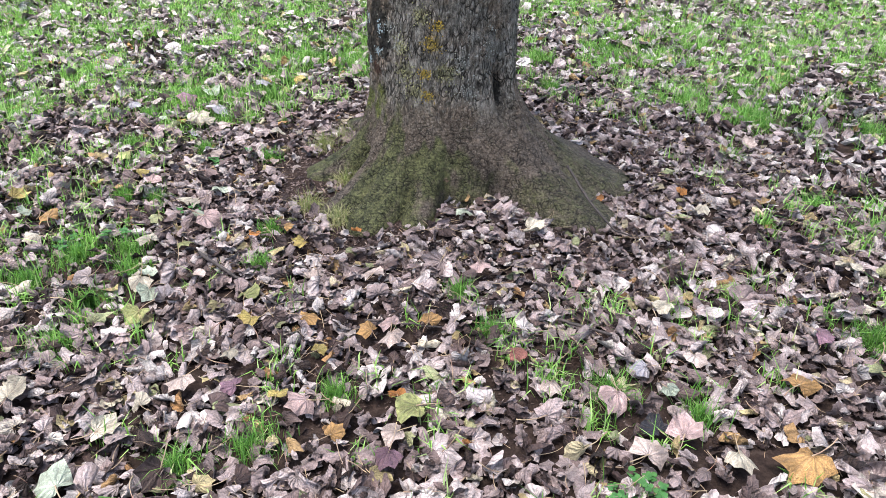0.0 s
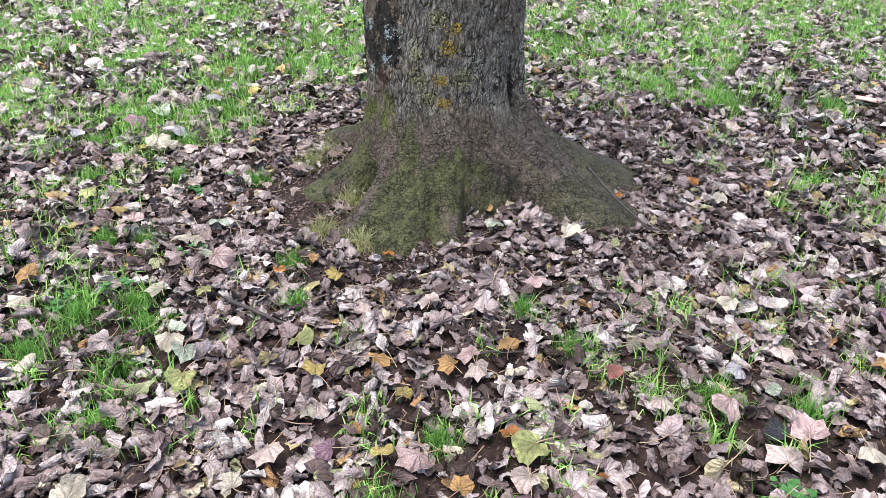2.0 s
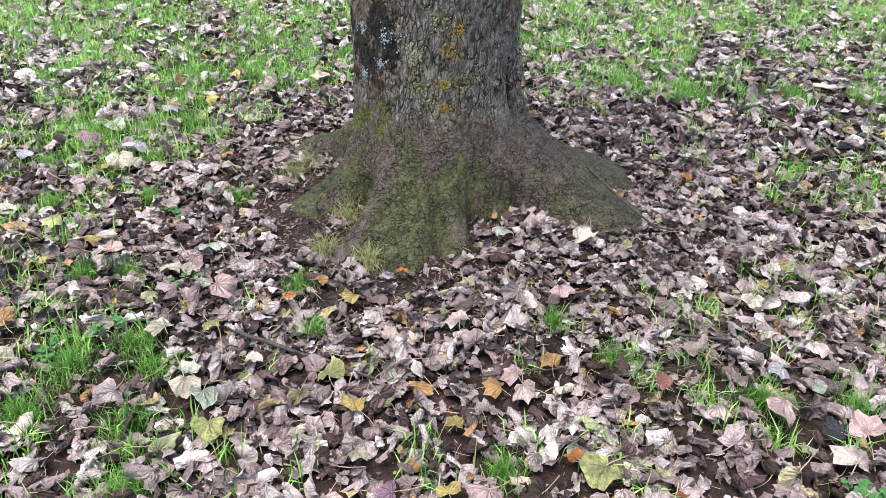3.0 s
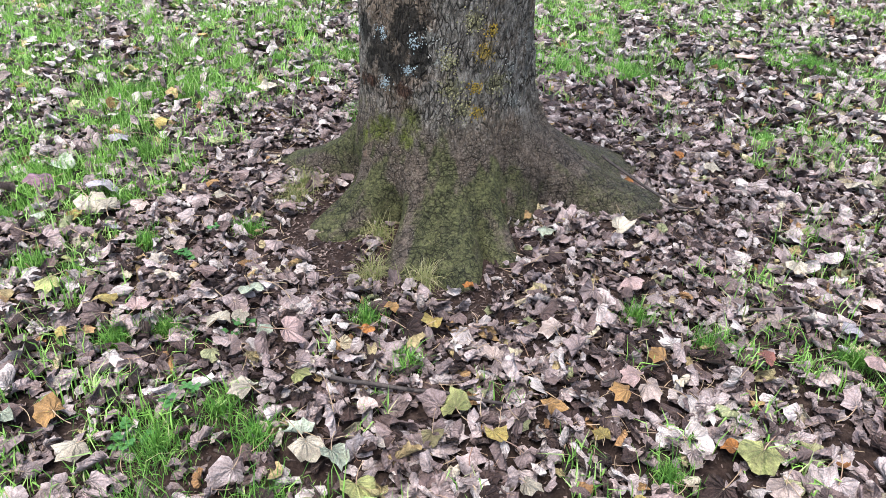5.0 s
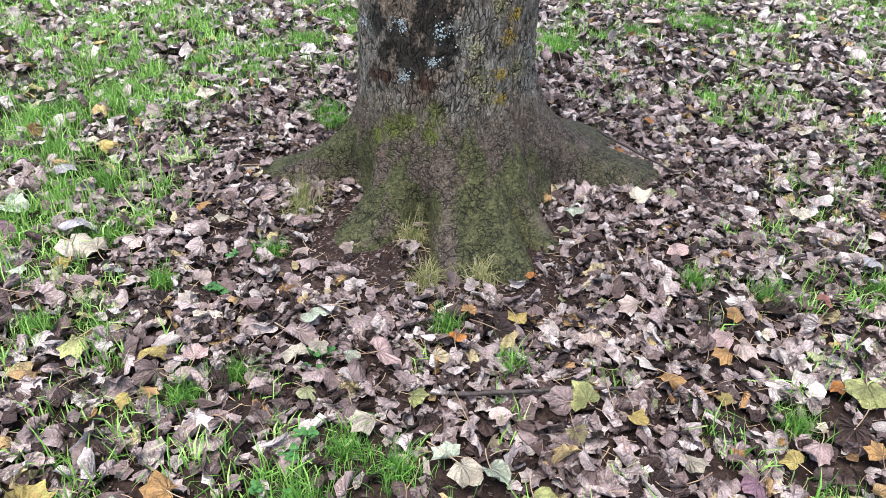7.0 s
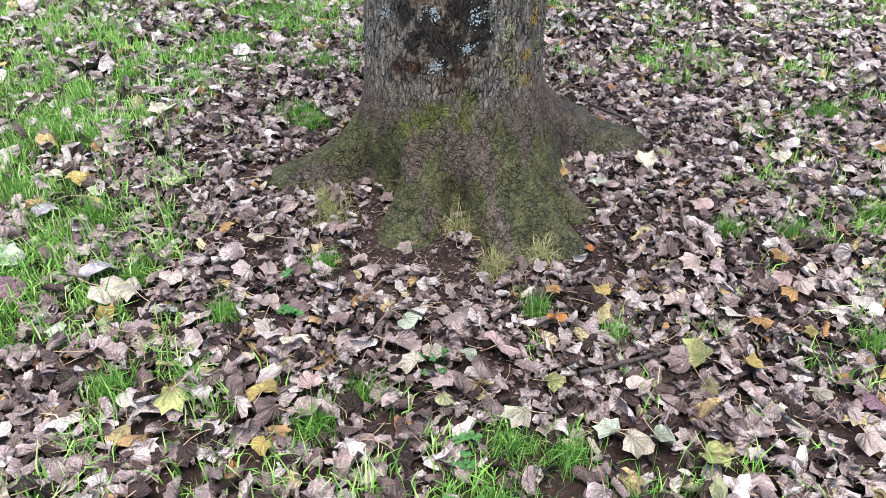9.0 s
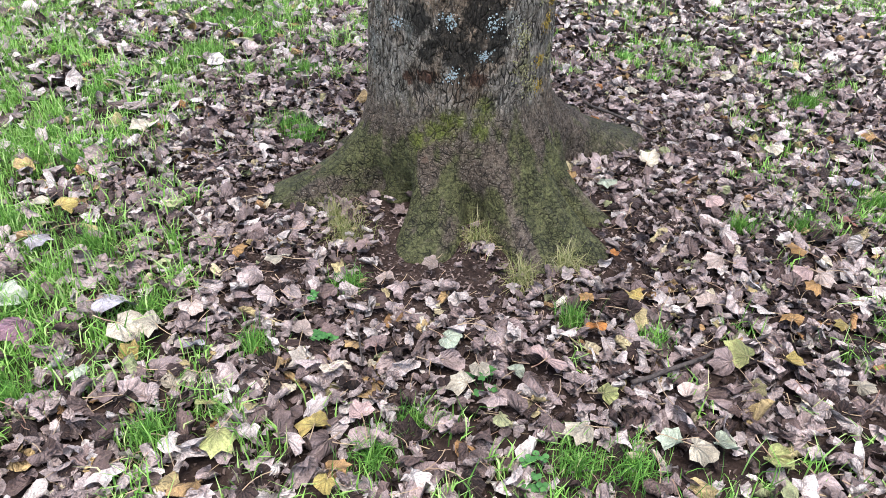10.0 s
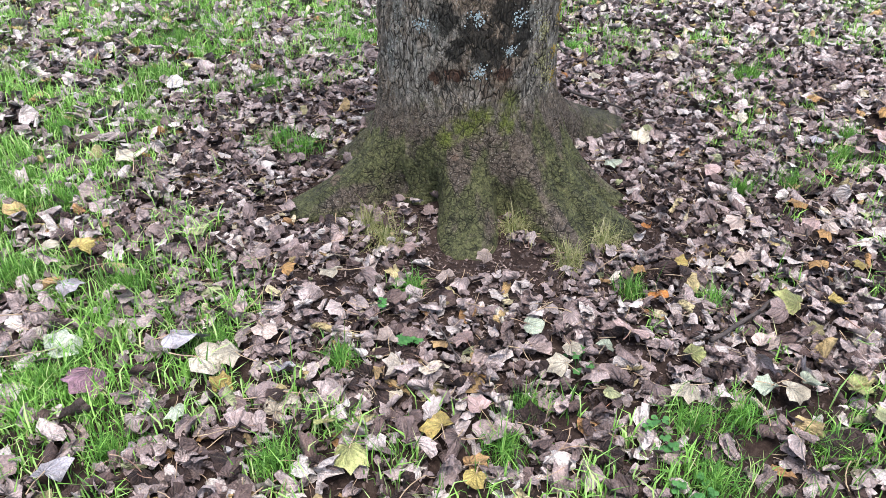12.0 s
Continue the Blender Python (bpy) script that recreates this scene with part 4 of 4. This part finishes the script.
def build_crumbs():
    """Broken leaf bits and dark mould on the bare soil."""
    rng = np.random.RandomState(23)
    x, y = scatter(rng, 70000, -1.6, 1.9, 1.5, 4.8, lambda a, b: outside_roots(a, b) * (0.25 + 0.75 * np.exp(-((np.hypot(a - FOOT[0], b - FOOT[1]) - 0.8) / 0.35) ** 2)), 1.0)
    n = len(x)
    tri = np.array([[-0.6, -0.4, 0.0], [0.7, -0.3, 0.15], [0.4, 0.6, 0.0], [-0.4, 0.5, 0.2]])
    rot = spin(rng.uniform(0, 6.28, n), rng.randn(n) * 0.4, rng.uniform(0, 6.28, n), np.ones(n))
    stretch = np.stack([rng.uniform(0.6, 2.2, n), rng.uniform(0.3, 0.9, n), np.ones(n)], -1)
    V = np.einsum("nij,nvj->nvi", rot, tri[None] * stretch[:, None, :]) * rng.uniform(0.003, 0.012, n)[:, None, None]
    V += np.stack([x, y, ground_z(x, y) + 0.005], -1)[:, None, :]
    F = (np.array([[0, 1, 2], [0, 2, 3]])[None] + (np.arange(n) * 4)[:, None, None]).reshape(-1, 3)
    tagged(new("leaf_crumbs", tri_mesh("leaf_crumbs", V.reshape(-1, 3), F, [mat_crumb])), "small brown leaf crumbs on bare soil by the roots", "leaf crumbs", kind="stuff")


build_crumbs()


# ---------------------------------------------------------------- twigs, clover and small things
def lying_stick(name, a, b, r0, r1, label, seed, knots=0, wood=mat_twig):
    """A crooked twig from a to b; its ends are given in metres."""
    rng = np.random.RandomState(seed)
    a, b = np.array(a, float), np.array(b, float)
    pts, rad = [], []
    for s in np.linspace(0, 1, 9):
        p = a + (b - a) * s - a
        p = p + np.array([rng.uniform(-1, 1), rng.uniform(-1, 1), rng.uniform(-0.3, 0.6)]) * 0.018 * np.linalg.norm(b - a) * math.sin(math.pi * s)
        pts.append(tuple(p))
        rad.append((r0 + (r1 - r0) * s) * rng.uniform(0.88, 1.15))
    v, f = tube(pts, rad, 7)
    ob = new(name, tri_mesh(name, v, f, [wood]))
    ob.location = tuple(a)
    for k in range(knots):
        i = 2 + 2 * k
        q = Vector(pts[i])
        side = Vector((rng.uniform(-1, 1), rng.uniform(-1, 1), 0.5)).normalized()
        v, f = tube([q, q + side * 0.012, q + side * 0.03 + Vector((0, 0, 0.004))], [rad[i] * 0.7, rad[i] * 0.5, rad[i] * 0.25], 6)
        part("side_shoot", tri_mesh("side_shoot", v, f, [wood]), ob)
    return tagged(ob, label, "twig")


lying_stick("twig", (-0.745, 2.478, -0.022), (-0.405, 2.112, -0.020), 0.0075, 0.005, "long dark twig lying across the leaf litter", 1, 3)

leaning = new("twig", None)
leaning.location = (0.82, 2.72, 0)
lean_v, lean_f = tube([(-0.045, 0.155, 0.118), (-0.026, 0.118, 0.094), (-0.008, 0.036, 0.070), (0.018, -0.036, 0.040), (0.050, -0.096, 0.012), (0.10, -0.16, -0.030), (0.16, -0.20, -0.034)],
                      [0.0065, 0.006, 0.0062, 0.0055, 0.005, 0.0045, 0.003], 7)
part("stem", tri_mesh("stem", lean_v, lean_f, [mat_twig]), leaning)
lean_v, lean_f = tube([(0.018, -0.036, 0.040), (0.035, -0.032, 0.05), (0.05, -0.022, 0.056)], [0.004, 0.003, 0.0018], 6)
part("side_shoot", tri_mesh("side_shoot", lean_v, lean_f, [mat_twig]), leaning)
tagged(leaning, "thin dark twig leaning against a mossy root", "twig")
lying_stick("twig", (0.56, 1.98, -0.03), (0.72, 1.88, -0.028), 0.006, 0.005, "short reddish-brown twig lying in the litter", 3)
lying_stick("twig", (-0.10, 2.02, -0.032), (0.16, 1.96, -0.03), 0.004, 0.003, "thin dark twig half buried in leaves", 4)
lying_stick("twig", (-0.92, 3.20, -0.03), (-0.66, 3.35, -0.028), 0.003, 0.002, "thin brown twig on the leaf litter", 5)


def bark_strip():
    """A curved flake of pinkish bark."""
    verts, faces = [], []
    for i in range(7):
        for j in range(5):
            u, v = i / 6 - 0.5, j / 4 - 0.5
            edge = 0.008 * math.sin(i * 2.1 + j)
            verts.append((u * 0.20, v * 0.055 + edge * 0.4, 0.012 - 0.10 * v * v * 0.4 + 0.006 * math.cos(u * 5)))
    top = len(verts)
    verts += [(x, y, z - 0.006) for x, y, z in verts]
    for i in range(6):
        for j in range(4):
            a = i * 5 + j
            faces += [(a, a + 5, a + 6), (a, a + 6, a + 1), (top + a, top + a + 6, top + a + 5), (top + a, top + a + 1, top + a + 6)]
    rim = [j for j in range(5)] + [i * 5 + 4 for i in range(1, 7)] + [30 + j for j in range(3, -1, -1)] + [i * 5 for i in range(5, 0, -1)]
    for a, b in zip(rim, rim[1:] + rim[:1]):
        faces += [(a, b, top + b), (a, top + b, top + a)]
    ob = new("bark_flake", tri_mesh("bark_flake", verts, faces, [mat_strip]))
    ob.matrix_world = pose(2.875, 3.63, float(ground_z(2.875, 3.63)) + 0.03, 0, -8, -52)
    tagged(ob, "pinkish flake of bark lying among grass and leaves", "bark flake")


bark_strip()


def clover(x, y, count, seed, spread=0.05, size=0.011):
    """A low clover plant with stems and round leaflets in threes."""
    rng = np.random.RandomState(seed)
    ob = tagged(new("clover_plant"), "low green clover plant with small round leaflets", "clover", group="clover plants")
    ob.location = (x, y, float(ground_z(x, y)))
    for _ in range(count):
        a, d = rng.uniform(0, 6.28), spread * math.sqrt(rng.rand())
        px, py, h = math.cos(a) * d, math.sin(a) * d, rng.uniform(0.025, 0.05)
        lv, lf = tube([(px * 0.5, py * 0.5, 0), (px * 0.8, py * 0.8, h * 0.6), (px, py, h)], [0.0011, 0.001, 0.0008], 4, cap=False)
        for k in range(3):
            b = a + k * 2.094
            r = size * rng.uniform(0.8, 1.2)
            c = (px + math.cos(b) * r, py + math.sin(b) * r, h + rng.uniform(-0.002, 0.004))
            base = len(lv)
            lv.append(c)
            for q in range(9):
                w = b + q * 2 * math.pi / 9
                rr = r * (0.72 if q == 0 else 1.0)
                lv.append((c[0] + math.cos(w) * rr, c[1] + math.sin(w) * rr, c[2] + 0.0025 * math.cos(2 * (w - b))))
            lf += [(base, base + 1 + q, base + 1 + (q + 1) % 9) for q in range(9)]
        part("clover_leaf", tri_mesh("clover_leaf", lv, lf, [mat_clover]), ob)


clover(0.62, 1.26, 26, 1, 0.075, 0.009)
clover(-0.845, 3.36, 6, 2, 0.04, 0.009)
clover(-1.28, 2.61, 14, 3, 0.06, 0.007)
clover(-1.12, 2.66, 10, 4, 0.05, 0.008)
clover(-0.86, 2.86, 7, 5, 0.05, 0.009)
clover(-0.70, 3.47, 5, 6, 0.03, 0.008)

# ---------------------------------------------------------------- brown leaves of their own
count = 0
while count < 200:
    gx, gy = leaf_rng.uniform(-1.5, 1.2), leaf_rng.uniform(1.3, 4.2)
    if leaf_rng.rand() * 1.3 > float(litter_density(np.array([gx]), np.array([gy]))[0]) or math.hypot(gx - 0.28, gy - 3.28) > 2.1:
        continue
    count += 1
    place_leaf(int(leaf_rng.randint(30)), mat_single, "plain", gx, gy, float(leaf_rng.uniform(0.055, 0.10)), leaf_rng.uniform(0, 6.28), abs(leaf_rng.randn()) * 0.28,
               leaf_rng.uniform(0, 6.28), 1.0 if leaf_rng.rand() < 0.5 else -1.0, 0.02, "dry brown fallen sycamore leaf with curled edges", "brown fallen leaves")
